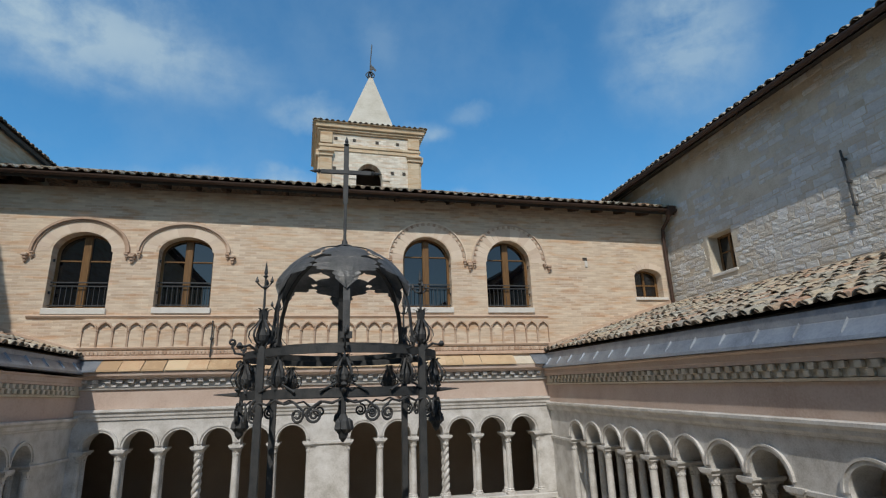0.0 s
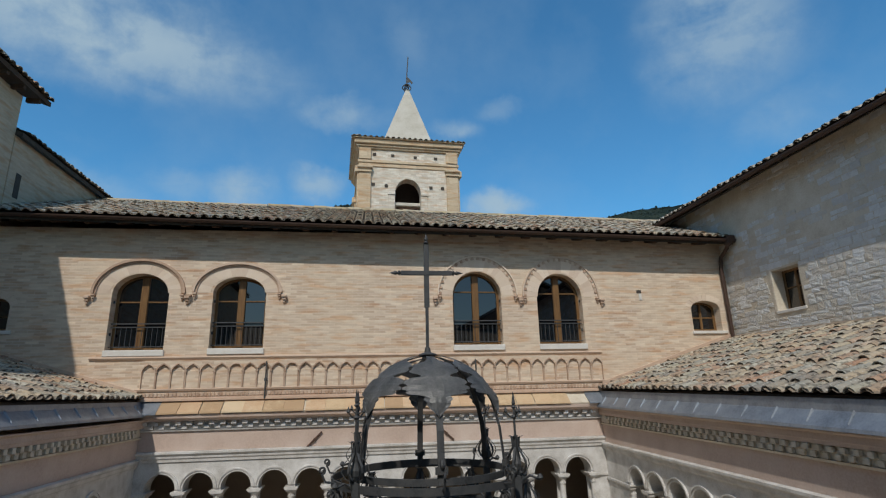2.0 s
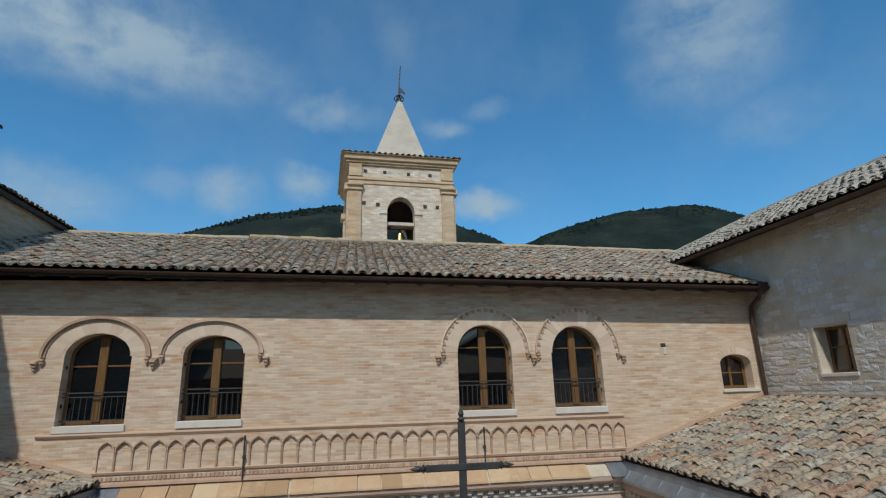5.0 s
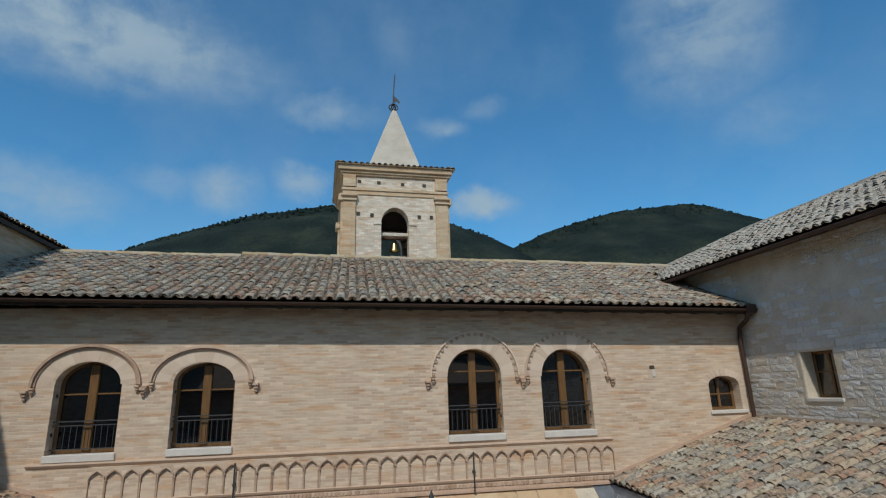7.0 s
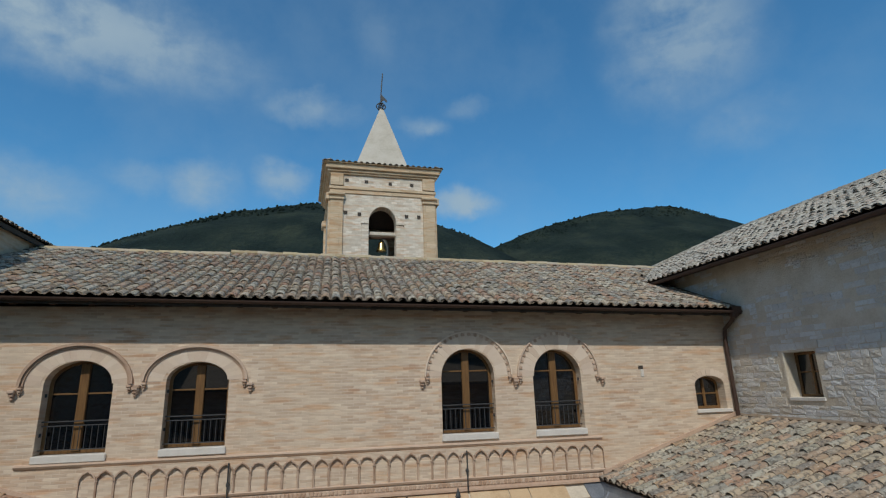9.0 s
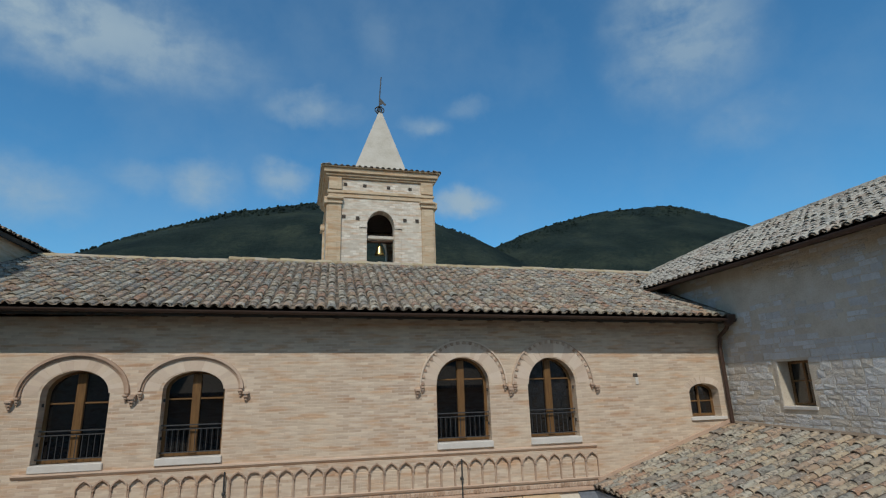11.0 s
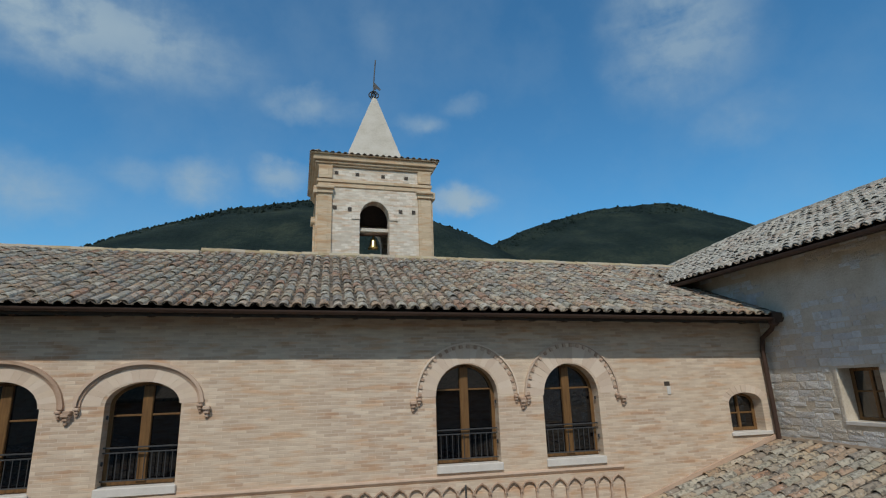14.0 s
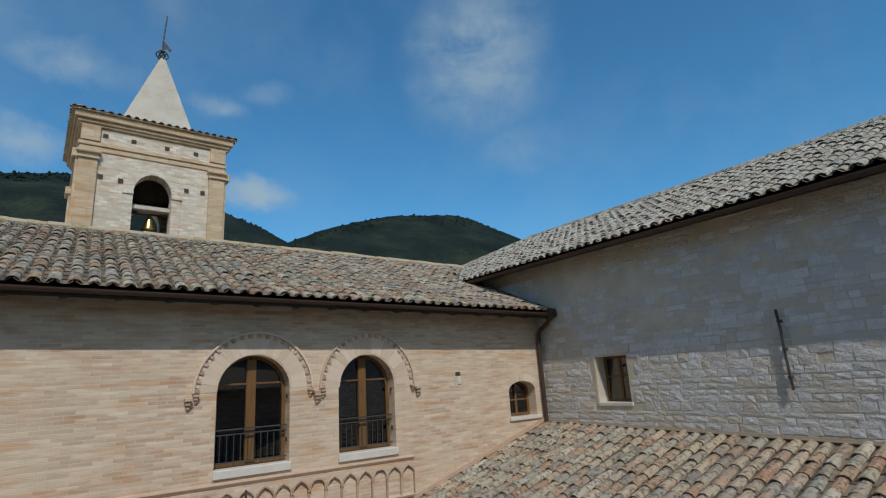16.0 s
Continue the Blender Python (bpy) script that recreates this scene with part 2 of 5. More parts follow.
def tile_mat(name="roof_tile", fired=None, pale=0.60):
    """Clay tiles: each its own fired tone, blotched with dark and pale lichen."""
    m = mat(name, fired or [(0.15, 0.13, 0.11), (0.43, 0.30, 0.19), (0.25, 0.23, 0.20), (0.49, 0.39, 0.27), (0.35, 0.33, 0.26), (0.38, 0.22, 0.14), (0.52, 0.47, 0.37), (0.30, 0.29, 0.25), (0.42, 0.32, 0.23)], 6, 60, island=0.84, bump=0.4, dist=0.006)
    n, l = m.node_tree.nodes, m.node_tree.links
    b = n["Principled BSDF"]
    src = b.inputs["Base Color"].links[0].from_socket
    geo = n.new("ShaderNodeNewGeometry")
    for scale, lo, hi, colour in ((13.0, 0.50, 0.61, (0.08, 0.074, 0.065)), (21.0, pale, pale + 0.08, (0.55, 0.54, 0.47)), (1.1, 0.58, 0.85, (0.20, 0.17, 0.13))):
        t, r, mx = n.new("ShaderNodeTexNoise"), n.new("ShaderNodeMapRange"), n.new("ShaderNodeMix")
        t.inputs["Scale"].default_value, t.inputs["Detail"].default_value = scale, 6
        l.new(geo.outputs["Position"], t.inputs["Vector"])
        r.inputs["From Min"].default_value, r.inputs["From Max"].default_value, r.inputs["To Max"].default_value = lo, hi, 0.7
        l.new(t.outputs[0], r.inputs["Value"])
        mx.data_type = "RGBA"
        l.new(r.outputs[0], mx.inputs[0])
        l.new(src, mx.inputs[6])
        mx.inputs[7].default_value = (*colour, 1)
        src = mx.outputs[2]
    l.new(src, b.inputs["Base Color"])
    return m


M_TILE = tile_mat()
# shade of the channels between cover tiles put into the clay, along with moss
M_PAN = mat("shaded_mossy_pan_tile", [(0.10, 0.085, 0.065), (0.20, 0.16, 0.12), (0.28, 0.22, 0.16)], 5, 50, island=0.5, bump=0.4)
M_TILE_GREY = tile_mat("lichened_tile", [(0.15, 0.13, 0.11), (0.36, 0.31, 0.24), (0.30, 0.29, 0.26), (0.48, 0.44, 0.36), (0.40, 0.38, 0.33), (0.34, 0.26, 0.20), (0.52, 0.49, 0.42)], 0.52)
M_RUBBLE = mat("rubble_stone", [(0.42, 0.37, 0.30), (0.56, 0.53, 0.48), (0.68, 0.68, 0.65), (0.60, 0.54, 0.45), (0.58, 0.57, 0.55), (0.74, 0.74, 0.72), (0.52, 0.46, 0.37), (0.65, 0.62, 0.56)], 7, 26, island=0.52, bump=0.9, dist=0.03)
# near black: darkens the gaps under the tiles and stands for shade in holes
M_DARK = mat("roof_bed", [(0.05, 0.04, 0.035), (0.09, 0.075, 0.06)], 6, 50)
M_LEAD = mat("lead_sheet", [(0.16, 0.18, 0.21), (0.26, 0.29, 0.33), (0.34, 0.37, 0.41)], 3, 30, rough=0.42, metal=0.4, bump=0.15)
M_GUTTER = mat("brown_gutter", [(0.055, 0.032, 0.024), (0.08, 0.048, 0.035)], 3, 40, rough=0.5, bump=0.05)
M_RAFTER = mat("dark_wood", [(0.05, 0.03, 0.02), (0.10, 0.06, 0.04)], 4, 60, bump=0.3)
M_WOOD = mat("window_wood", [(0.10, 0.05, 0.022), (0.26, 0.145, 0.055)], 4, 50, rough=0.45, bump=0.15, stretch=(8, 8, 0.8))
M_IRON = mat("wrought_iron", [(0.035, 0.037, 0.04), (0.075, 0.078, 0.08), (0.10, 0.095, 0.09)], 9, 90, rough=0.6, metal=0.35, bump=0.25)
M_LEAF = mat("leaf_iron", [(0.13, 0.133, 0.137), (0.22, 0.222, 0.222), (0.33, 0.325, 0.31)], 7, 60, rough=0.45, metal=0.25, bump=0.2)
M_RUST = mat("rusted_iron", [(0.07, 0.04, 0.03), (0.13, 0.075, 0.055)], 12, 90, rough=0.8, bump=0.3)
M_SPIRE = mat("spire_render", [(0.40, 0.36, 0.29), (0.52, 0.48, 0.41), (0.58, 0.55, 0.49)], 1.1, 12, bump=0.3)
M_TOWER = brick_mat("tower_stone", (0.52, 0.46, 0.38), (0.80, 0.75, 0.67), (0.60, 0.53, 0.44), "x", width=0.31, row=0.13, gap=0.014, stain=(0.70, 0.64, 0.54))
M_TOWERTRIM = brick_mat("tower_trim", (0.52, 0.40, 0.27), (0.66, 0.54, 0.39), (0.48, 0.39, 0.28), "x", width=0.9, row=0.33, gap=0.012, stain=(0.60, 0.47, 0.33))
M_BRASS = mat("bell_bronze", [(0.55, 0.40, 0.14), (0.75, 0.58, 0.25)], 6, 40, rough=0.3, metal=1.0, bump=0.05)
M_SILL = mat("sill_stone", [(0.60, 0.57, 0.52), (0.74, 0.71, 0.66)], 5, 50, bump=0.1)
# blue of the distance haze is mixed into these greens
M_FOREST = mat("forest", [(0.007, 0.014, 0.014), (0.020, 0.033, 0.028), (0.055, 0.068, 0.047)], 0.03, 0.45, rough=0.95, bump=1.0, spec=0.1, dist=3.0)
# never in view; toned pale so the courtyard bounces light onto the walls
M_GROUND = mat("courtyard_ground", [(0.34, 0.29, 0.22), (0.46, 0.40, 0.31)], 0.8, 20, bump=0.3)


def glass_mat():
    m = bpy.data.materials.new("window_glass")
    m.use_nodes = True
    b = m.node_tree.nodes["Principled BSDF"]
    b.inputs["Base Color"].default_value = (0.002, 0.002, 0.003, 1)
    b.inputs["Roughness"].default_value, b.inputs["IOR"].default_value = 0.02, 1.85
    return m


M_GLASS = glass_mat()


# ---- building helpers ----
def thing(name, label, category, group="", kind="", at=(0, 0, 0), rz=0):
    e = new(name)
    e.matrix_basis = pose(*at, 0, 0, rz)
    return tagged(e, label, category, group, kind)


def mesh_of(name, bm, material):
    me = bpy.data.meshes.new(name)
    bmesh.ops.recalc_face_normals(bm, faces=bm.faces)
    bm.to_mesh(me)
    bm.free()
    me.materials.append(material)
    return me


def part(name, bm, material, parent, label="", smooth=False):
    me = mesh_of(name, bm, material)
    if smooth:
        for p in me.polygons:
            p.use_smooth = True
    ob = new(name, me)
    ob.parent = parent
    return tagged(ob, label)


def solo(name, bm, material, label, category, group="", kind="", smooth=False):
    ob = part(name, bm, material, None, "", smooth)
    return tagged(ob, label, category, group, kind)


def piece(name, me, parent, m):
    ob = new(name, me)
    ob.parent = parent
    ob.matrix_basis = m
    return ob


def box(bm, x0, x1, y0, y1, z0, z1, m=None):
    r = bmesh.ops.create_cube(bm, size=1, matrix=Matrix.LocRotScale(((x0 + x1) / 2, (y0 + y1) / 2, (z0 + z1) / 2), None, (abs(x1 - x0), abs(y1 - y0), abs(z1 - z0))))
    if m is not None:
        bmesh.ops.transform(bm, matrix=m, verts=r["verts"])
    return r["verts"]


def bevel(bm, w, seg=1):
    bmesh.ops.bevel(bm, geom=bm.edges[:], offset=w, segments=seg, affect="EDGES", profile=0.7)
    return bm


def boxed(x0, x1, y0, y1, z0, z1, w=0.0):
    bm = bmesh.new()
    box(bm, x0, x1, y0, y1, z0, z1)
    return bevel(bm, w) if w else bm


def cyl(bm, p, q, r0, r1=None, n=8):
    """A tapered rod from p to q."""
    p, q = Vector(p), Vector(q)
    d = q - p
    m = Matrix.Translation((p + q) / 2) @ d.to_track_quat("Z", "Y").to_matrix().to_4x4()
    return bmesh.ops.create_cone(bm, cap_ends=True, segments=n, radius1=r0, radius2=r0 if r1 is None else r1, depth=d.length, matrix=m)["verts"]


def lathe(bm, prof, n=12, at=(0, 0, 0)):
    """A turned body from (radius, height) pairs."""
    rings = []
    for r, z in prof:
        rings.append([bm.verts.new((at[0] + r * math.cos(2 * math.pi * i / n), at[1] + r * math.sin(2 * math.pi * i / n), at[2] + z)) for i in range(n)])
    for a, b in zip(rings, rings[1:]):
        for i in range(n):
            bm.faces.new((a[i], a[(i + 1) % n], b[(i + 1) % n], b[i]))
    bm.faces.new(rings[0][::-1])
    bm.faces.new(rings[-1])
    return bm


def extrude_poly(bm, pts, d):
    """A prism on a closed outline of 3D points, pushed along d."""
    a = [bm.verts.new(p) for p in pts]
    b = [bm.verts.new(Vector(p) + Vector(d)) for p in pts]
    k = len(a)
    bm.faces.new(a)
    bm.faces.new(b[::-1])
    for i in range(k):
        bm.faces.new((a[i], b[i], b[(i + 1) % k], a[(i + 1) % k]))
    return bm


def tube(bm, pts, r, n=6):
    """A round rod swept along points."""
    pts = [Vector(p) for p in pts]
    side, rings = None, []
    for i, p in enumerate(pts):
        way = (pts[min(i + 1, len(pts) - 1)] - pts[max(i - 1, 0)]).normalized()
        if side is None:
            side = way.orthogonal()
        side = (side - way * side.dot(way)).normalized()
        over = way.cross(side)
        rings.append([bm.verts.new(p + (side * math.cos(2 * math.pi * k / n) + over * math.sin(2 * math.pi * k / n)) * r) for k in range(n)])
    for a, b in zip(rings, rings[1:]):
        for k in range(n):
            bm.faces.new((a[k], a[(k + 1) % n], b[(k + 1) % n], b[k]))
    bm.faces.new(rings[0][::-1])
    bm.faces.new(rings[-1])


def band(bm, inner, outer, d):
    """A closed strip between two polylines of equal length, pushed along d."""
    d = Vector(d)
    va = [bm.verts.new(p) for p in inner]
    vb = [bm.verts.new(p) for p in outer]
    vc = [bm.verts.new(Vector(p) + d) for p in inner]
    vd = [bm.verts.new(Vector(p) + d) for p in outer]
    for i in range(len(va) - 1):
        j = i + 1
        bm.faces.new((va[i], va[j], vb[j], vb[i]))
        bm.faces.new((vc[j], vc[i], vd[i], vd[j]))
        bm.faces.new((va[j], va[i], vc[i], vc[j]))
        bm.faces.new((vb[i], vb[j], vd[j], vd[i]))
    bm.faces.new((va[0], vb[0], vd[0], vc[0]))
    bm.faces.new((va[-1], vc[-1], vd[-1], vb[-1]))


def arch_outline(xc, w, z0, spring, rise, n=14):
    """Outline of an opening with a round or flatter head, from lower left over the top to lower right, as (x, z)."""
    pts = [(xc - w / 2, z0)]
    for i in range(n + 1):
        a = math.pi * (1 - i / n)
        pts.append((xc + w / 2 * math.cos(a), spring + rise * math.sin(a)))
    pts.append((xc + w / 2, z0))
    return pts


def wall_with_holes(bm, x0, x1, z0, z1, holes, y0, y1, to=None):
    """A wall slab between y0 and y1 with arched openings that go through it; holes are outlines from arch_outline, sorted along x."""
    to = to or (lambda x, y, z: (x, y, z))
    def quad(pts):
        bm.faces.new([bm.verts.new(to(*p)) for p in pts])
    for y in (y0, y1):
        x = x0
        for h in holes:
            l, r, b = h[0][0], h[-1][0], h[0][1]
            quad([(x, y, z0), (l, y, z0), (l, y, z1), (x, y, z1)])
            if b > z0 + 1e-4:
                quad([(l, y, z0), (r, y, z0), (r, y, b), (l, y, b)])
            top = h[1:-1]
            for p, q in zip(top, top[1:]):
                quad([(p[0], y, p[1]), (q[0], y, q[1]), (q[0], y, z1), (p[0], y, z1)])
            x = r
        quad([(x, y, z0), (x1, y, z0), (x1, y, z1), (x, y, z1)])
    for h in holes:
        for p, q in zip(h, h[1:]):
            quad([(p[0], y0, p[1]), (q[0], y0, q[1]), (q[0], y1, q[1]), (p[0], y1, p[1])])
        p, q = h[0], h[-1]
        if p[1] < z0 + 1e-4:
            continue
        quad([(p[0], y0, p[1]), (q[0], y0, q[1]), (q[0], y1, q[1]), (p[0], y1, p[1])])
    quad([(x0, y0, z1), (x1, y0, z1), (x1, y1, z1), (x0, y1, z1)])
    quad([(x0, y0, z0), (x0, y1, z0), (x0, y1, z1), (x0, y0, z1)])
    quad([(x1, y0, z0), (x1, y1, z0), (x1, y1, z1), (x1, y0, z1)])
    bmesh.ops.remove_doubles(bm, verts=bm.verts, dist=1e-4)


# ---- the plan ----
GROUND = -1.55      # courtyard floor
FY = 13.18          # face of the far facade
EX, WX = 9.3, -9.4  # faces of the side walls that stand back behind the walk roofs
AX = 5.35           # face of the side arcades
SY = -2.2           # face of the arcade behind the start of the path


def eave_z(x):
    return 6.565 - 0.017 * (x + 2)


# ---- ground and hills ----
bm = bmesh.new()
bmesh.ops.create_grid(bm, x_segments=40, y_segments=40, size=3000)
for v in bm.verts:
    v.co.z = GROUND
solo("ground", bm, M_GROUND, "unseen gravel and earth ground, pale to bounce light", "ground", kind="structure")


def hill(name, label, y0, crest, depth, x0, x1, n=150):
    """A wooded hill: its crest follows a function of x, its flank falls towards the viewer."""
    bm = bmesh.new()
    rows = []
    for j in range(26):
        f = j / 25
        y = y0 - depth * (1 - f)
        row = []
        for i in range(n + 1):
            x = x0 + (x1 - x0) * i / n
            z = crest(x) * f ** 0.8
            z += (noise.noise((x * 0.012, y * 0.012, 3)) * 14 + noise.noise((x * 0.04, y * 0.04, 7)) * 4) * math.sin(math.pi * f)
            row.append(bm.verts.new((x, y, GROUND - 2 + z)))
        rows.append(row)
    back = [bm.verts.new((v.co.x, y0 + depth, GROUND - 2)) for v in rows[-1]]
    rows.append(back)
    for a, b in zip(rows, rows[1:]):
        for i in range(n):
            bm.faces.new((a[i], a[i + 1], b[i + 1], b[i]))
    return solo(name, bm, M_FOREST, label, "hill", kind="structure", smooth=True)


def crest_west(x):
    return 151 * math.exp(-((x - 10) / (315 if x < 10 else 238)) ** 2) + 4 * noise.noise((x * 0.02, 0, 1)) + 1.3 * noise.noise((x * 0.11, 0, 2))


def crest_east(x):
    return 175 * math.exp(-((x - 311) / (315 if x < 311 else 215)) ** 2) + 20 * math.exp(-((x - 450) / 80) ** 2) + 3 * noise.noise((x * 0.02, 4, 1)) + 1.2 * noise.noise((x * 0.11, 4, 2))


hill("hill", "distant rounded hill covered with dark green forest", 400, crest_west, 230, -620, 420)
hill("hill", "distant steep hill covered with dark green forest", 440, crest_east, 240, -60, 900)


def tree_clumps(name, label, seed, crest, y0, x0, x1, count):
    """Crowns that break the line of a crest."""
    rnd = random.Random(seed)
    bm = bmesh.new()
    for _ in range(count):
        x = rnd.uniform(x0, x1)
        f = rnd.uniform(0.86, 1.0)
        r = rnd.uniform(0.5, 1.15)
        m = pose(x, y0 - (1 - f) * 230, GROUND - 2 + crest(x) * f ** 0.8 + r * 0.35) @ Matrix.Diagonal((r, r, r * rnd.uniform(0.9, 1.5), 1))
        vs = bmesh.ops.create_icosphere(bm, subdivisions=1, radius=1, matrix=m)["verts"]
        for v in vs:
            v.co += Vector((rnd.uniform(-1, 1), rnd.uniform(-1, 1), rnd.uniform(-1, 1))) * r * 0.22
    solo(name, bm, M_FOREST, label, "trees", kind="stuff")


tree_clumps("far_trees", "distant dark green trees along a crest", 5, crest_west, 400, -260, 160, 900)
tree_clumps("far_trees", "distant dark green trees on a far slope", 6, crest_east, 440, 60, 520, 900)


# ---- runs: s along a wall, p out of it, z up ----
def run_n(s, p, z):
    return (s, FY - p, z)


FALL = 0.023  # the east side of the cloister drops by this much a metre, away from the far facade


def run_e(s, p, z):
    return (AX - p, s, z - FALL * (FY - s))


def run_w(s, p, z):
    return (-AX - 0.05 + p, s, z)


def run_s(s, p, z):
    return (s, SY + p, z)


def run_box(run, s0, s1, p0, p1, z0, z1, w=0.0):
    bm = boxed(s0, s1, p0, p1, z0, z1, w)
    for v in bm.verts:
        v.co = run(*v.co)
    return bm


def run_profile(run, s0, s1, prof):
    """A moulding: an outline of (p, z) drawn along the run."""
    bm = bmesh.new()
    a = [run(s0, p, z) for p, z in prof]
    return extrude_poly(bm, a, Vector(run(s1, 0, 0)) - Vector(run(s0, 0, 0)))


# ---- far facade: upper wall ----
WINDOWS = [  # centre, width, sill, spring, rise, kind
    (-8.87, 0.86, 4.12, 4.66, 0.24, "small"),
    (-5.72, 1.25, 3.66, 5.00, 0.46, "flat"),
    (-3.50, 1.22, 3.68, 5.02, 0.38, "flat"),
    (2.30, 1.26, 3.70, 4.97, 0.61, "round"),
    (4.49, 1.22, 3.70, 4.93, 0.61, "round"),
    (8.58, 0.84, 4.00, 4.60, 0.22, "small"),
]
bm = bmesh.new()
wall_with_holes(bm, -12.0, EX + 0.4, 2.28, 6.56, [arch_outline(c, w, s, sp, r) for c, w, s, sp, r, k in WINDOWS], FY, FY + 0.5)
wall_north = solo("wall_north", bm, M_BRICK, "upper facade wall of weathered pale pink brick", "wall", kind="structure")
solo("floor_upper", boxed(-9.3, EX, FY + 0.5, 18.0, 2.4, 2.6), M_RAFTER, "dark timber floor of the upper storey", "floor", kind="structure")
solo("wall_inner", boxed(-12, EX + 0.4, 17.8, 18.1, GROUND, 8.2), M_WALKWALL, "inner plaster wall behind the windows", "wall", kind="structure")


def window(i, c, w, sill, spring, rise, kind):
    """A wooden two-leaf window set back in its reveal, with panes, bars, sill and, for the tall ones, a low iron railing."""
    t = thing("window_%d" % i, {"small": "small segmental-arched brown wooden window", "flat": "tall arched window with brown wooden frame and iron railing",
              "round": "tall round-arched window with brown wooden frame and iron railing"}[kind], "window", kind="structure", at=(c, FY, sill))
    h, yb = spring - sill, 0.26
    def ring(k):
        return [(x, yb, z) for x, z in arch_outline(0, w - 2 * k, 0.02 + k, h, rise - k * 0.8)]
    bm = bmesh.new()
    a, b = ring(0.0), ring(0.065)
    band(bm, b + [b[0]], a + [a[0]], (0, 0.06, 0))
    fr = part("frame", bm, M_WOOD, t)
    part("mullion", boxed(-0.085, 0.085, yb - 0.035, yb + 0.05, 0.06, h + rise - 0.06, 0.012), M_WOOD, t) if kind != "small" else part("mullion", boxed(-0.03, 0.03, yb - 0.01, yb + 0.05, 0.06, h + rise - 0.06, 0.008), M_WOOD, t)
    zt = {"round": h + 0.10, "flat": h - 0.2, "small": h * 0.62}[kind]
    part("glazing_bar", boxed(-w / 2 + 0.06, w / 2 - 0.06, yb + 0.002, yb + 0.042, zt, zt + 0.035, 0.006), M_WOOD, t)
    for sx in (-1, 1):
        bm = bmesh.new()
        pts = [(x, yb + 0.03, z) for x, z in arch_outline(0, w - 0.06, 0.05, h, rise - 0.03)]
        half = [p for p in pts if p[0] * sx >= -1e-6] + [(0, yb + 0.03, 0.05)]
        half = [(0, yb + 0.03, h + rise - 0.03)] + [p for p in half if abs(p[0]) > 1e-6] + [(0, yb + 0.03, 0.05)] if sx > 0 else [(0, yb + 0.03, 0.05)] + [p for p in pts if p[0] < -1e-6] + [(0, yb + 0.03, h + rise - 0.03)]
        tilt = random.Random(i * 7 + sx).uniform(-0.012, 0.012)
        half = [(x, y + tilt * x, z) for x, y, z in half]
        extrude_poly(bm, half, (0, 0.006, 0))
        part("pane", bm, M_GLASS, t)
    if kind != "small":
        rail = part("railing", boxed(-w / 2, w / 2, yb - 0.11, yb - 0.085, 0.62, 0.645), M_IRON, t, "low dark iron railing")
        part("rail", boxed(-w / 2, w / 2, yb - 0.11, yb - 0.085, 0.54, 0.56), M_IRON, rail)
        part("rail", boxed(-w / 2, w / 2, yb - 0.11, yb - 0.085, 0.09, 0.11), M_IRON, rail)
        k = 11
        for j in range(1, k):
            bm = bmesh.new()
            x = -w / 2 + w * j / k
            cyl(bm, (x, yb - 0.098, 0.1), (x, yb - 0.098, 0.55), 0.008, n=6)
            part("bar", bm, M_IRON, rail)
        for z in (0.35, 1.1):
            part("hinge", boxed(w / 2 - 0.035, w / 2 - 0.005, 0.10, 0.14, z, z + 0.07, 0.006), M_IRON, t)
            part("hinge", boxed(-w / 2 + 0.005, -w / 2 + 0.035, 0.10, 0.14, z, z + 0.07, 0.006), M_IRON, t)
        part("sill", boxed(-w / 2 - 0.02, w / 2 + 0.03, -0.05, yb - 0.02, -0.13, 0.012, 0.012), M_SILL, t, "pale stone sill")
    else:
        part("sill", boxed(-w / 2 - 0.05, w / 2 + 0.12, -0.05, yb, -0.07, 0.012, 0.01), M_SILL, t, "thin pale sill")
    return t


for i, wdef in enumerate(WINDOWS):
    window(i + 1, *wdef)


def corbel_mesh(big):
    bm = bmesh.new()
    k = 0.8 if big else 0.62
    box(bm, -0.075 * k, 0.075 * k, -0.15 * k, 0, -0.05 * k, 0.03 * k)
    box(bm, -0.055 * k, 0.055 * k, -0.11 * k, 0, -0.13 * k, -0.05 * k)
    box(bm, -0.035 * k, 0.035 * k, -0.07 * k, 0, -0.21 * k, -0.13 * k)
    bevel(bm, 0.012)
    return mesh_of("corbel", bm, M_TERRA)


CORBEL, CORBEL_S = corbel_mesh(True), corbel_mesh(False)


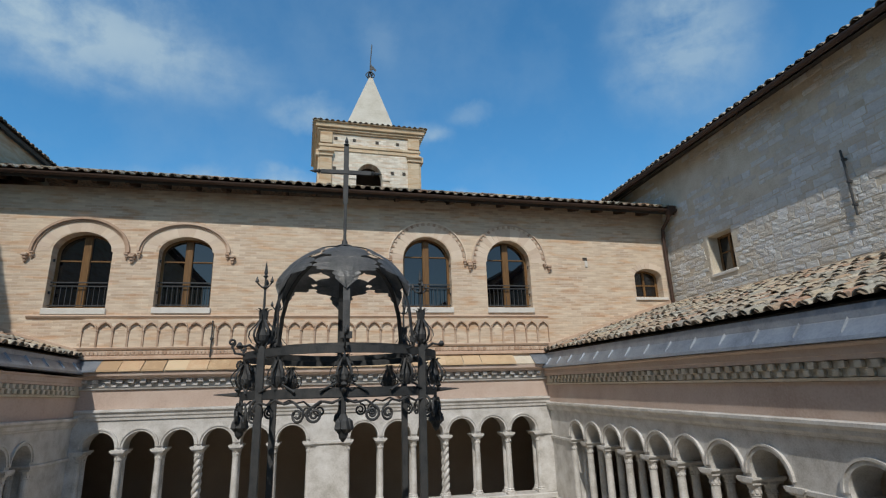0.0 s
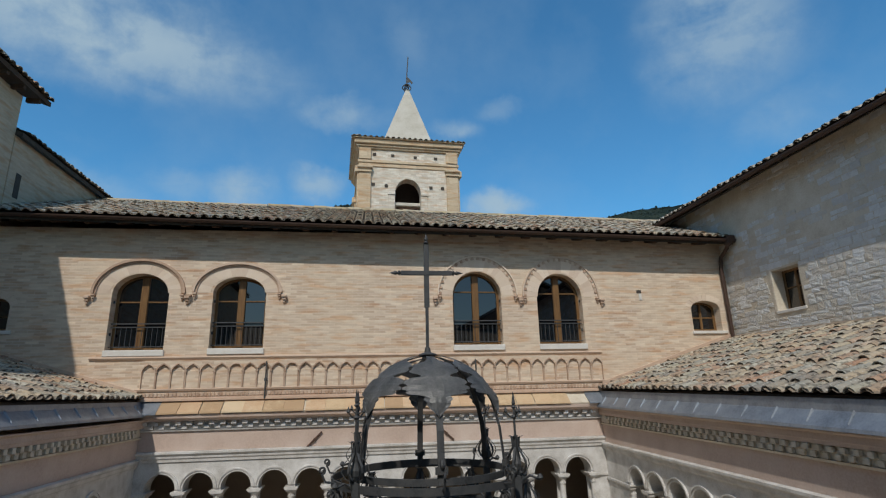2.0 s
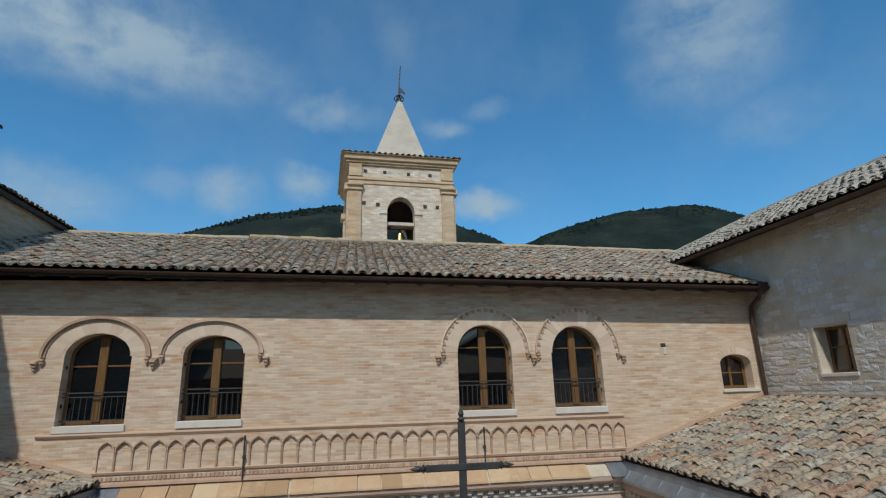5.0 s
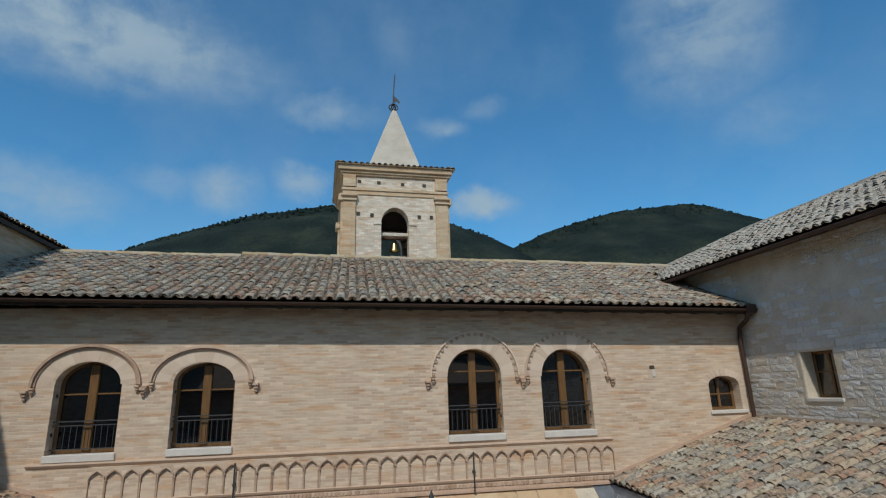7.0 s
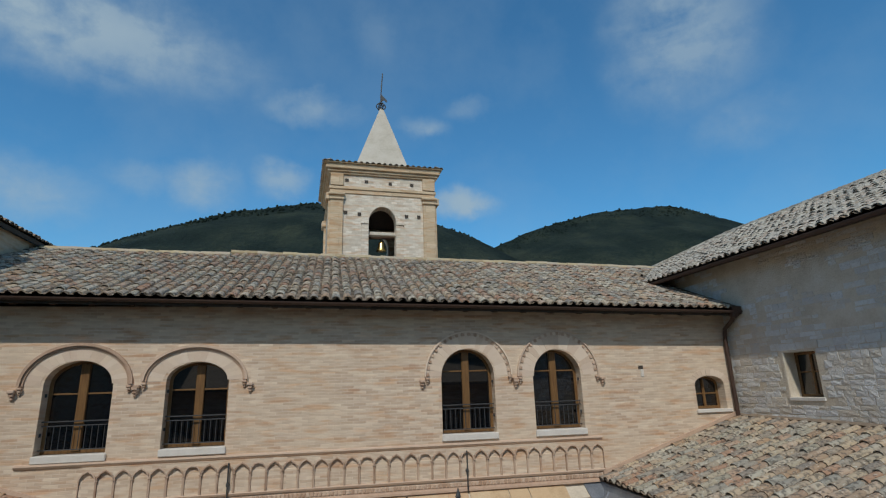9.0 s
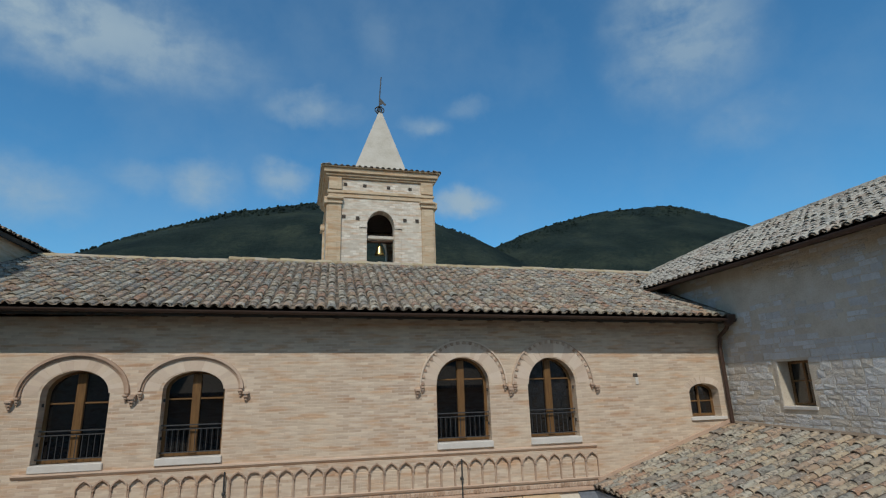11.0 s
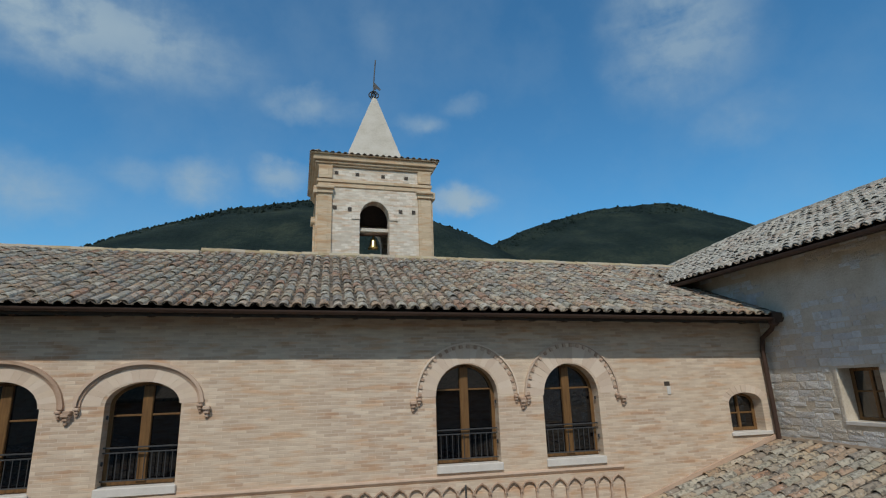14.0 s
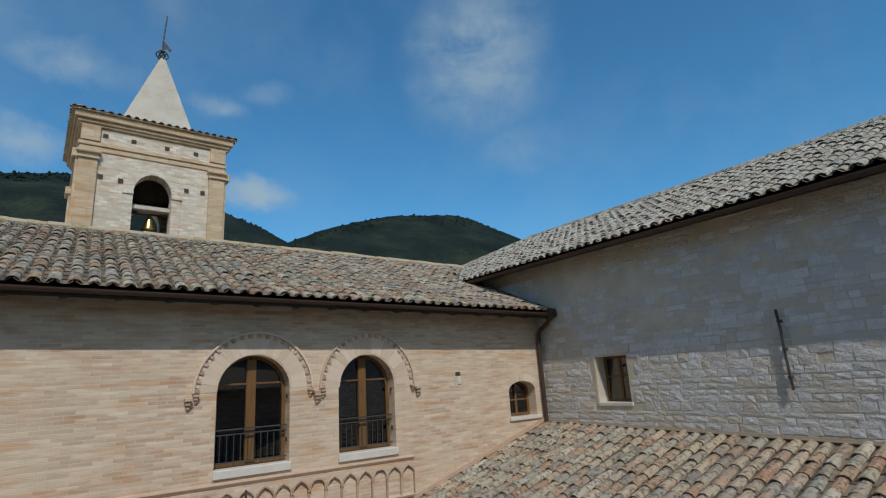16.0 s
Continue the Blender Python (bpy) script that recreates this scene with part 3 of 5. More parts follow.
def hood(c, foot, r_out, rise, r_in, rise_in, spring_in, banded):
    """The raised archivolt round a window: voussoirs, a moulded outer ring and corbels at its feet."""
    t = thing("window_hood", "raised brick arch over a window on small corbels" if banded else "plain moulded brick arch over a window on small corbels", "arch moulding", "arches over the windows", at=(c, FY, foot))
    n = 19
    def pt(r, ri, z0, a, y=0.0):
        return (r * math.cos(a), y, z0 + ri * math.sin(a))
    dz = spring_in - foot
    for k in range(n):
        a0, a1 = math.pi * k / n + 0.0015, math.pi * (k + 1) / n - 0.0015
        bm = bmesh.new()
        pr = 0.004 + 0.0015 * ((k * 7) % 3)
        aa = [a0 + (a1 - a0) * q / 2 for q in range(3)]
        band(bm, [pt(r_in + 0.004, rise_in + 0.004, dz, a) for a in aa], [pt(r_out - 0.10, rise - 0.10, 0, a) for a in aa], (0, -pr, 0))
        part("voussoir", bm, M_ARCHBRICK, t)
    m = 40
    aa = [math.pi * q / m for q in range(m + 1)]
    if banded:
        for k in range(m):
            a0, a1 = math.pi * k / m + 0.012, math.pi * (k + 1) / m - 0.012
            bm = bmesh.new()
            band(bm, [pt(r_out - 0.11, rise - 0.11, 0, a) for a in (a0, a1)], [pt(r_out - 0.035, rise - 0.035, 0, a) for a in (a0, a1)], (0, -0.032 if k % 2 else -0.010, 0))
            part("block", bm, M_TERRA if k % 2 else M_ARCHBRICK, t)
        bm = bmesh.new()
        band(bm, [pt(r_out - 0.033, rise - 0.033, 0, a) for a in aa], [pt(r_out, rise, 0, a) for a in aa], (0, -0.05, 0))
        part("moulding", bm, M_ARCHBRICK, t)
    else:
        for o0, o1, d in ((0.10, 0.06, 0.035), (0.055, 0.0, 0.075)):
            bm = bmesh.new()
            band(bm, [pt(r_out - o0, rise - o0, 0, a) for a in aa], [pt(r_out - o1, rise - o1, 0, a) for a in aa], (0, -d, 0))
            part("moulding", bm, M_TERRA, t, "reddish roll moulding")
    for sx in (-1, 1):
        piece("corbel", CORBEL_S, t, pose(sx * (r_out - 0.06), 0, -0.04))
        piece("corbel", CORBEL, t, pose(sx * (r_out + 0.06), 0, -0.09))
    return t


hood(-5.76, 4.98, 1.03, 0.83, 0.63, 0.46, 5.00, False)
hood(-3.55, 5.02, 1.03, 0.73, 0.62, 0.38, 5.02, False)
hood(2.32, 4.97, 1.04, 1.02, 0.64, 0.62, 4.97, True)
hood(4.53, 4.93, 1.04, 1.06, 0.62, 0.62, 4.93, True)

t = thing("putlog_hole", "putlog hole drawn as a dark patch, a worn stone below", "hole", at=(6.72, FY, 5.06))
# no opening: a dark plate on the wall stands for the shade inside
part("recess", boxed(-0.07, 0.06, -0.006, 0.01, -0.04, 0.05), M_DARK, t)
part("stone", boxed(-0.02, 0.06, -0.025, 0.01, -0.22, -0.045, 0.01), M_SILL, t, "pale worn stone")

# string course, blind arcade, ledge
t = thing("string_course", "thin projecting brick string course below the windows", "string course", kind="structure")
part("moulding", run_profile(run_n, -6.62, 5.48, [(0, 3.43), (0.03, 3.45), (0.06, 3.49), (0.05, 3.52), (0, 3.53)]), M_TERRA, t)
frieze = thing("blind_arcade", "terracotta frieze of small pointed blind arches", "frieze", kind="structure")
FZ0, FZ1, FP = 2.80, 3.38, 0.3135


def frieze_arch(cusped):
    """One bay: two strips and a pointed cusped head, standing out from the wall."""
    bm = bmesh.new()
    h, w = FZ1 - FZ0, FP
    out = [(-w / 2, 0.38), (-w / 2, h), (-w / 4, h), (0, h), (w / 4, h), (w / 2, h), (w / 2, 0.38)]
    if cusped:
        inn = [(-w / 2 + 0.018, 0.38), (-w / 2 + 0.026, 0.425), (-w / 4 - 0.006, 0.492), (0, 0.548), (w / 4 + 0.006, 0.492), (w / 2 - 0.026, 0.425), (w / 2 - 0.018, 0.38)]
    else:
        inn = [(-w / 2 + 0.022, 0.38), (-w / 2 + 0.035, 0.46), (-w / 4, 0.52), (0, 0.54), (w / 4, 0.52), (w / 2 - 0.035, 0.46), (w / 2 - 0.022, 0.38)]
    band(bm, [(x, 0, z) for x, z in inn], [(x, 0, z) for x, z in [(-w / 2 + 0.002, 0.38)] + [(inn[k][0] * 1.07, inn[k][1] + 0.028) for k in range(1, 6)] + [(w / 2 - 0.002, 0.38)]], (0, -0.062, 0))
    box(bm, -w / 2 + 0.002, -w / 2 + 0.018, -0.042, 0, 0, 0.36)
    box(bm, w / 2 - 0.018, w / 2 - 0.002, -0.042, 0, 0, 0.36)
    box(bm, -w / 2 + 0.002, -w / 2 + 0.030, -0.062, 0, 0.36, 0.385)
    box(bm, w / 2 - 0.030, w / 2 - 0.002, -0.062, 0, 0.36, 0.385)
    return mesh_of("arch", bm, M_TERRA)


def frieze_spandrel(cusped):
    """The brickwork over a bay, proud of it, cut to the arch head and running up to the string course."""
    bm = bmesh.new()
    w, top = FP, 3.43 - FZ0
    if cusped:
        inn = [(-w / 2 + 0.004, 0.40), (-w / 2 + 0.008, 0.455), (-w / 4 - 0.006, 0.518), (0, 0.574), (w / 4 + 0.006, 0.518), (w / 2 - 0.008, 0.455), (w / 2 - 0.004, 0.40)]
    else:
        inn = [(-w / 2 + 0.004, 0.40), (-w / 2 + 0.02, 0.485), (-w / 4, 0.546), (0, 0.566), (w / 4, 0.546), (w / 2 - 0.02, 0.485), (w / 2 - 0.004, 0.40)]
    out = [(-w / 2, 0.42), (-w / 2, 0.5), (-w / 2, top), (0, top), (w / 2, top), (w / 2, 0.5), (w / 2, 0.42)]
    band(bm, [(x, 0, z) for x, z in inn], [(x, 0, z) for x, z in out], (0, -0.050, 0))
    return mesh_of("spandrel", bm, M_BRICK)


FA, FB = frieze_arch(True), frieze_arch(False)
SA, SB = frieze_spandrel(True), frieze_spandrel(False)
PANELS = mesh_of("panel", boxed(-FP / 2 + 0.026, FP / 2 - 0.026, -0.012, 0, 0.0, 0.4, 0.004), M_BRICK)
nf = int((5.50 + 5.49) / FP)
for k in range(nf):
    x = -5.49 + FP * (k + 0.5)
    piece("arch", FB if k % 11 in (6, 10) else FA, frieze, pose(x, FY, FZ0))
    piece("spandrel", SB if k % 11 in (6, 10) else SA, frieze, pose(x, FY, FZ0))
    piece("panel", PANELS, frieze, pose(x, FY, FZ0))
part("lower_moulding", run_profile(run_n, -5.6, 5.5, [(0, 2.74), (0.03, 2.75), (0.05, 2.79), (0.04, 2.805), (0, 2.81)]), M_TERRA, frieze)
KNOT = mesh_of("knot_block", boxed(-0.035, 0.035, -0.025, 0, 0.0, 0.09, 0.012), M_TERRA)
for k in range(int(11.0 / 0.082)):
    piece("knot_block", KNOT, frieze, pose(-5.55 + 0.082 * k, FY, 2.625))
part("base_moulding", run_profile(run_n, -5.6, 5.5, [(0, 2.53), (0.07, 2.535), (0.06, 2.58), (0.02, 2.61), (0, 2.615)]), M_TERRA, frieze)
RODS = ((-2.77, 2.55, 3.38), (2.18, 2.55, 3.36))
for x, z0, z1 in RODS:
    t = thing("tie_rod", "rusted iron tie rod anchor on the wall", "tie rod", "tie rods on the facade")
    bm = bmesh.new()
    cyl(bm, (x, FY - 0.08, z0), (x, FY - 0.08, z1), 0.016)
    part("rod", bm, M_IRON, t)
    part("clamp", boxed(x - 0.03, x + 0.03, FY - 0.10, FY + 0.01, (z0 + z1) / 2 - 0.03, (z0 + z1) / 2 + 0.03, 0.008), M_IRON, t)


# ---- cloister arcades ----
ABZ, BASEZ = 0.64, -0.76


def column_pair(name, twisted):
    """Two slender columns, one behind the other, under a common impost; at the origin on the parapet."""
    t = thing(name, "pair of slender white marble columns" + (", one twisted" if twisted else " with leaf capitals"), "column", "columns of the cloister", at=(0, 0, -50))
    H = ABZ - BASEZ
    for k, py in enumerate((0.075, 0.325)):
        bm = bmesh.new()
        box(bm, -0.105, 0.105, py - 0.105, py + 0.105, 0, 0.05)
        lathe(bm, [(0.10, 0.05), (0.105, 0.07), (0.085, 0.09), (0.08, 0.1), (0.092, 0.115), (0.075, 0.135)], 12, (0, py, 0))
        part("base", bm, M_MARBLE, t)
        bm = bmesh.new()
        z0, z1 = 0.13, H - 0.235
        if twisted:
            for ph in (0, math.pi):
                tube(bm, [(0.034 * math.cos(ph + q * 0.55), py + 0.034 * math.sin(ph + q * 0.55), z0 + (z1 - z0) * q / 36) for q in range(37)], 0.042, 7)
        else:
            lathe(bm, [(0.070, z0), (0.072, z0 + 0.3), (0.064, z1)], 12, (0, py, 0))
        part("shaft", bm, M_MARBLE, t)
        bm = bmesh.new()
        lathe(bm, [(0.064, 0), (0.078, 0.012), (0.068, 0.025), (0.07, 0.06), (0.09, 0.12), (0.105, 0.145)], 8, (0, py, z1))
        for q in range(8):
            a = 2 * math.pi * (q + 0.5) / 8
            box(bm, -0.018, 0.018, 0.0, 0.022, 0.03, 0.12, Matrix.Translation((0.068 * math.cos(a), py + 0.068 * math.sin(a), z1)) @ pose(0, 0, 0, 14, 0, math.degrees(a) - 90))
        box(bm, -0.11, 0.11, py - 0.11, py + 0.11, z1 + 0.145, z1 + 0.175)
        part("capital", bm, M_MARBLE, t)
    bm = bmesh.new()
    prof = [(-0.115, H - 0.06), (-0.15, H - 0.025), (-0.15, H), (0.15, H), (0.15, H - 0.025), (0.115, H - 0.06)]
    extrude_poly(bm, [(x, -0.06, z) for x, z in prof], (0, 0.52, 0))
    part("impost", bm, M_MARBLE, t)
    return t


COL, COL_T = column_pair("twin_column", False), column_pair("twin_column", True)
RUNS = {
    "north": (run_n, -5.5, 5.45, [-4.85 + 0.79 * k for k in range(6)] + [0.72 + 0.778 * k for k in range(6)], 0),
    "east": (run_e, SY, FY, [11.72 - 0.785 * k for k in range(8)][::-1], -90),
    "west": (run_w, SY, FY, [11.35 - 0.785 * k for k in range(8)][::-1], 90),
    "south": (run_s, -5.5, 5.45, [-4.85 + 0.79 * k for k in range(6)] + [0.72 + 0.778 * k for k in range(6)], 180),
}
for side in ("east", "west"):
    r, s0, s1, cs, rz = RUNS[side]
    RUNS[side] = (r, s0, s1, sorted(cs + [cs[0] - 1.40 - 0.785 * k for k in range(8)]), rz)
DENTIL = {}
for side, (run, s0, s1, cs, rz) in RUNS.items():
    W = 0.4  # thickness of the arcade wall
    ABZ, BASEZ = (0.64, -0.76) if side in ("north", "south") else (0.54, -0.86)
    mp = lambda x, y, z, run=run: run(x, -y, z)
    bm = bmesh.new()
    wall_with_holes(bm, s0, s1, ABZ, 1.24 if side in ("north", "south") else 1.13, [arch_outline(c, 0.63, ABZ, ABZ + 0.055, 0.32, 16) for c in cs], 0.0, W, mp)
    arc = solo("arcade_" + side, bm, M_MARBLE, "white marble arcade wall with round arches", "arcade", kind="structure")
    for c in cs:
        for r0, r1, d in ((0.317, 0.36, 0.022), (0.362, 0.392, 0.042)):
            bm = bmesh.new()
            aa = [math.pi * q / 16 for q in range(17)]
            inn, out = [run(c + r0 * math.cos(a), 0, ABZ + 0.055 + r0 * math.sin(a)) for a in aa], [run(c + r1 * math.cos(a), 0, ABZ + 0.055 + r1 * math.sin(a)) for a in aa]
            band(bm, inn, out, Vector(run(0, d, 0)) - Vector(run(0, 0, 0)))
            part("archivolt", bm, M_MARBLE, arc)
    # piers between the groups of arches
    edges = []
    for a, b in zip(cs, cs[1:]):
        if b - a > 0.9:
            edges.append((a + 0.36, b - 0.36))
    edges += [(s0, cs[0] - 0.40), (cs[-1] + 0.40, s1)]
    for a, b in edges:
        part("pier", run_box(run, a, b, -W + 0.01, -0.01, BASEZ, ABZ, 0.01), M_MARBLE, arc)
        part("pier_impost", run_box(run, a - 0.03, b + 0.03, -W - 0.03, 0.03, ABZ - 0.07, ABZ - 0.003, 0.01), M_MARBLE, arc)
    # columns
    feet = sorted(set(round(c - 0.393, 2) for c in cs) | set(round(c + 0.393, 2) for c in cs))
    keep = []
    for f in feet:
        if not keep or f - keep[-1] > 0.2:
            keep.append(f)
    if side != "south":
        for k, f in enumerate(keep):
            x, y, z = run(f, 0, BASEZ)
            copy_thing(COL_T if (side, k) in (("north", 3), ("north", 10), ("east", 5)) else COL, pose(x, y, z, 0, 0, rz))
    else:
        for k, f in enumerate(keep[::2]):
            x, y, z = run(f, 0, BASEZ)
            copy_thing(COL, pose(x, y, z, 0, 0, rz))
    par = solo("parapet_" + side, run_box(run, s0, s1, -W - 0.05, 0.05, BASEZ - 0.14, BASEZ - 0.002, 0.02), M_MARBLE, "white stone parapet slab under the columns", "parapet", kind="structure")
    part("parapet_wall", run_box(run, s0, s1, -W, 0.0, GROUND, BASEZ - 0.142), M_STONE, par, "rough stone parapet wall")
    ent = thing("entablature_" + side, "marble and plaster entablature with dentil cornice", "entablature", kind="structure")
    far = side in ("north", "south")
    D = 0.0 if far else -0.14  # the side entablatures lie a little lower, under a taller plain fascia
    stone = M_MARBLE if far else M_MORTAR
    part("string_moulding", run_profile(run, s0, s1, [(0, 1.243 + D * 0.8), (0.03, 1.25 + D * 0.8), (0.035, 1.30 + D), (0.06, 1.33 + D), (0.065, 1.38 + D), (0.11, 1.42 + D), (0.11, 1.46 + D), (0.03, 1.475 + D), (-W, 1.475 + D), (-W, 1.243 + D * 0.8)]), M_MARBLE, ent)
    part("plaster_band", run_box(run, s0, s1, -W, 0.02, 1.478 + D, 1.88 + D), M_PLASTER, ent, "faded rose plaster band")
    part("bed_moulding", run_profile(run, s0, s1, [(0, 1.883 + D), (0.06, 1.885 + D), (0.075, 1.92 + D), (0, 1.925 + D), (-W, 1.925 + D), (-W, 1.883 + D)]), stone, ent)
    part("cornice_core", run_box(run, s0, s1, -W, 0.04, 1.928 + D, 2.10 + D), stone, ent)
    if far:
        part("corona", run_profile(run, s0, s1, [(0, 2.103), (0.17, 2.103), (0.18, 2.13), (0.26, 2.17), (0.27, 2.24), (0, 2.24)]), M_PLASTER, ent)
    else:
        part("corona", run_profile(run, s0, s1, [(0, 1.964), (0.09, 1.964), (0.10, 2.01), (0.11, 2.02), (0.11, 2.10), (0.15, 2.13), (0.15, 2.145), (0, 2.145)]), M_PLASTER, ent)
    for row, (z, ph) in enumerate(((1.935, 0.0), (2.02, 0.5))):
        key = (far, row)
        if key not in DENTIL:
            hw_d = 0.058 if far else 0.042
            bm = boxed(-hw_d, hw_d, -0.05 - (0.06 if far else 0.016) * row, 0.0, 0, 0.075, 0.006)
            DENTIL[key] = mesh_of("dentil", bm, stone)
        if side == "south":
            continue
        dp = 0.235 if far else 0.19
        for k in range(int((s1 - s0) / dp) - 1):
            s = s0 + dp * (k + ph + 0.5)
            x, y, zz = run(s, 0.04, z + D)
            piece("dentil", DENTIL[key], ent, pose(x, y, zz, 0, 0, rz))

# ledge of terracotta slabs on the far side, lead elsewhere
ledge = thing("slab_ledge", "sloping ledge of ochre terracotta slabs", "ledge", kind="structure")
bm = bmesh.new()
extrude_poly(bm, [(-0.215, -0.31, 2.26), (0.225, -0.31, 2.26), (0.225, 0, 2.50), (-0.215, 0, 2.50), ][::1], (0, 0.01, 0.035))
SLAB = mesh_of("slab", bm, M_SLAB)
rnd = random.Random(4)
for k in range(int(9.8 / 0.45)):
    piece("slab", SLAB, ledge, pose(-4.78 + 0.45 * k, FY, rnd.uniform(-0.004, 0.004), 0, rnd.uniform(-0.5, 0.5), 0))
part("bed", run_profile(run_n, -5.4, 5.4, [(0, 2.243), (0.26, 2.243), (0.27, 2.27), (0, 2.485)]), M_MORTAR, ledge)
for s0, s1 in ((-5.45, -4.99), (4.92, 5.45)):
    part("lead_sheet", run_profile(run_n, s0, s1, [(0, 2.49), (0.33, 2.25), (0.35, 2.25), (0.35, 2.27), (0, 2.53)]), M_LEAD, ledge, "grey lead sheet")


# ---- tiled roofs ----
def tile_mesh(material):
    """A tapered half-round cover tile, 0.46 m long, its wide lower end at the origin, running up +y."""
    bm = bmesh.new()
    n, L = 5, 0.46
    def ring(r, y, z):
        return [bm.verts.new((-r * math.cos(math.pi * i / n), y, z + r * 0.74 * math.sin(math.pi * i / n))) for i in range(n + 1)]
    lip, low, high = ring(0.083, 0.0, 0.0), ring(0.101, 0.0, 0.0), ring(0.082, L, 0.0)
    deep = ring(0.085, 0.12, 0.0)
    for a, b in ((deep, lip), (lip, low), (low, high)):
        for i in range(n):
            bm.faces.new((a[i], a[i + 1], b[i + 1], b[i]))
    me = mesh_of("tile", bm, material)
    return me


TILE, TILE_GREY = tile_mesh(M_TILE), tile_mesh(M_TILE_GREY)
TV = [v.co.copy() for v in TILE.vertices]
TF = [tuple(p.vertices) for p in TILE.polygons]


def joined(name, verts, faces, material, parent):
    me = bpy.data.meshes.new(name)
    me.from_pydata(verts, [], faces)
    me.materials.append(material)
    ob = new(name, me)
    ob.parent = parent
    return tagged(ob, kind="stuff")


def tiled_roof(name, label, origin, along, up, length, rise_len, pitch, inside, near, seed, exposed=0.32, ridge=None, tile=TILE):
    """A roof slope of cover and pan tiles on a solid bed. along, up: unit vectors; inside(s, v): whether a tile lies there; near(s, v): a rank, low is a part of its own."""
    o, u, w = Vector(origin), Vector(along), Vector(up)
    nrm = u.cross(w).normalized()
    if nrm.z < 0:
        nrm = -nrm
    base = Matrix((u, w, nrm)).transposed().to_4x4()
    if base.determinant() < 0:
        base = Matrix((-u, w, nrm)).transposed().to_4x4()
    rnd = random.Random(seed)
    roof = thing(name, label, "roof", kind="structure")
    spots = []
    for r in range(int(rise_len / exposed)):
        for c in range(int(length / pitch)):
            s, v = (c + 0.5) * pitch, r * exposed
            if not inside(s, v):
                continue
            m = Matrix.Translation(o + u * (s + 0.010 * math.sin(s * 31.7) + rnd.uniform(-0.007, 0.007)) + w * (v + rnd.uniform(-0.025, 0.025)) + nrm * (0.055 + rnd.uniform(-0.008, 0.018))) @ base @ pose(0, 0, 0, -2.0 + rnd.uniform(-1.0, 1.0), rnd.uniform(-4, 4), rnd.uniform(-2.2, 2.2)) @ Matrix.Diagonal((pitch / 0.238 * rnd.uniform(0.93, 1.05), 1, rnd.uniform(0.9, 1.1), 1))
            spots.append((near(s, v), m, s, v))
    order = sorted(range(len(spots)), key=lambda i: spots[i][0])
    for i in order[:290]:
        piece("tile", tile, roof, spots[i][1])
    verts, faces = [], []
    for i in order[290:]:
        k = len(verts)
        m = spots[i][1]
        verts += [tuple(m @ p) for p in TV]
        faces += [tuple(k + q for q in f) for f in TF]
    joined("tiles", verts, faces, tile.materials[0], roof)
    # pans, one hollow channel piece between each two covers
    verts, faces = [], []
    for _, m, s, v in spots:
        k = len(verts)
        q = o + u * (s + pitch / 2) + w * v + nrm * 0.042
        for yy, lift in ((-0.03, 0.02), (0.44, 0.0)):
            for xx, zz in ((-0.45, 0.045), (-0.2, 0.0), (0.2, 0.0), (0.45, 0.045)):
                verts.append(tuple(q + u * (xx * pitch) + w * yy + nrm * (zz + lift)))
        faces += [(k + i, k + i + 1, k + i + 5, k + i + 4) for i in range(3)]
    # pans get the darker clay that carries the channel shade in its colour
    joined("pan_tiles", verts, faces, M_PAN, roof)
    return roof


def slab_between(name, pts, depth, material, parent=None):
    bm = bmesh.new()
    extrude_poly(bm, pts, (0, 0, -depth))
    return part(name, bm, material, parent)


# far roof: rises from the eave of the far facade
NS = 0.407
EY = 12.56
nu = Vector((1, 0, -0.017)).normalized()
nw = Vector((0, 1, NS)).normalized()
NX0, NX1 = -9.4, EX
NXR = 14.0  # the roof runs on past the corner, behind the hipped roof
LV = (18.65 - EY) / nw.y


def ridge_v(s):
    return LV - 0.12 if NX0 + s > -4.05 else LV - 0.62


far_roof = tiled_roof("roof_north", "long roof slope of weathered clay tiles", (NX0, EY, eave_z(NX0) + 0.02), nu, nw, NXR - NX0, LV, 0.238, lambda s, v: v < ridge_v(s) - 0.1 and (NX0 + s < NX1 - 0.05 or EY + v * nw.y > 16.9), lambda s, v: v + 0.02 * abs(s - 11), 11)
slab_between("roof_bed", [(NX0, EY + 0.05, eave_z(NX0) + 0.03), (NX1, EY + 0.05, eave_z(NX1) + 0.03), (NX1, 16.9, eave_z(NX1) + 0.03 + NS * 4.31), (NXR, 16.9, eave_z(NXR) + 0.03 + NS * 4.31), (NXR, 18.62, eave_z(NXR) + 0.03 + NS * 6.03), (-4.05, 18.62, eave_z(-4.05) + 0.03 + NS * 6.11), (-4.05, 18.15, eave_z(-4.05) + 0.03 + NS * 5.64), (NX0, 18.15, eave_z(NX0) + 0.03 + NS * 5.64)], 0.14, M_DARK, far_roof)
slab_between("back_slope", [(NX0, 18.1, eave_z(NX0) + 2.3), (NXR, 18.6, eave_z(NXR) + 2.4), (NXR, 25.5, 6.0), (NX0, 25.5, 6.3)], 0.1, M_TILE, far_roof)
M_RIDGE = mat("ridge_mortar", [(0.36, 0.28, 0.17), (0.50, 0.41, 0.26), (0.44, 0.38, 0.30)], 6, 50, island=0.4)
bm = bmesh.new()
rnd = random.Random(8)
x = NX0 + 0.2
RIDGE = mesh_of("ridge_tile", lathe(bmesh.new(), [(0.105, 0), (0.088, 0.46)], 8), M_RIDGE)
bm.free()
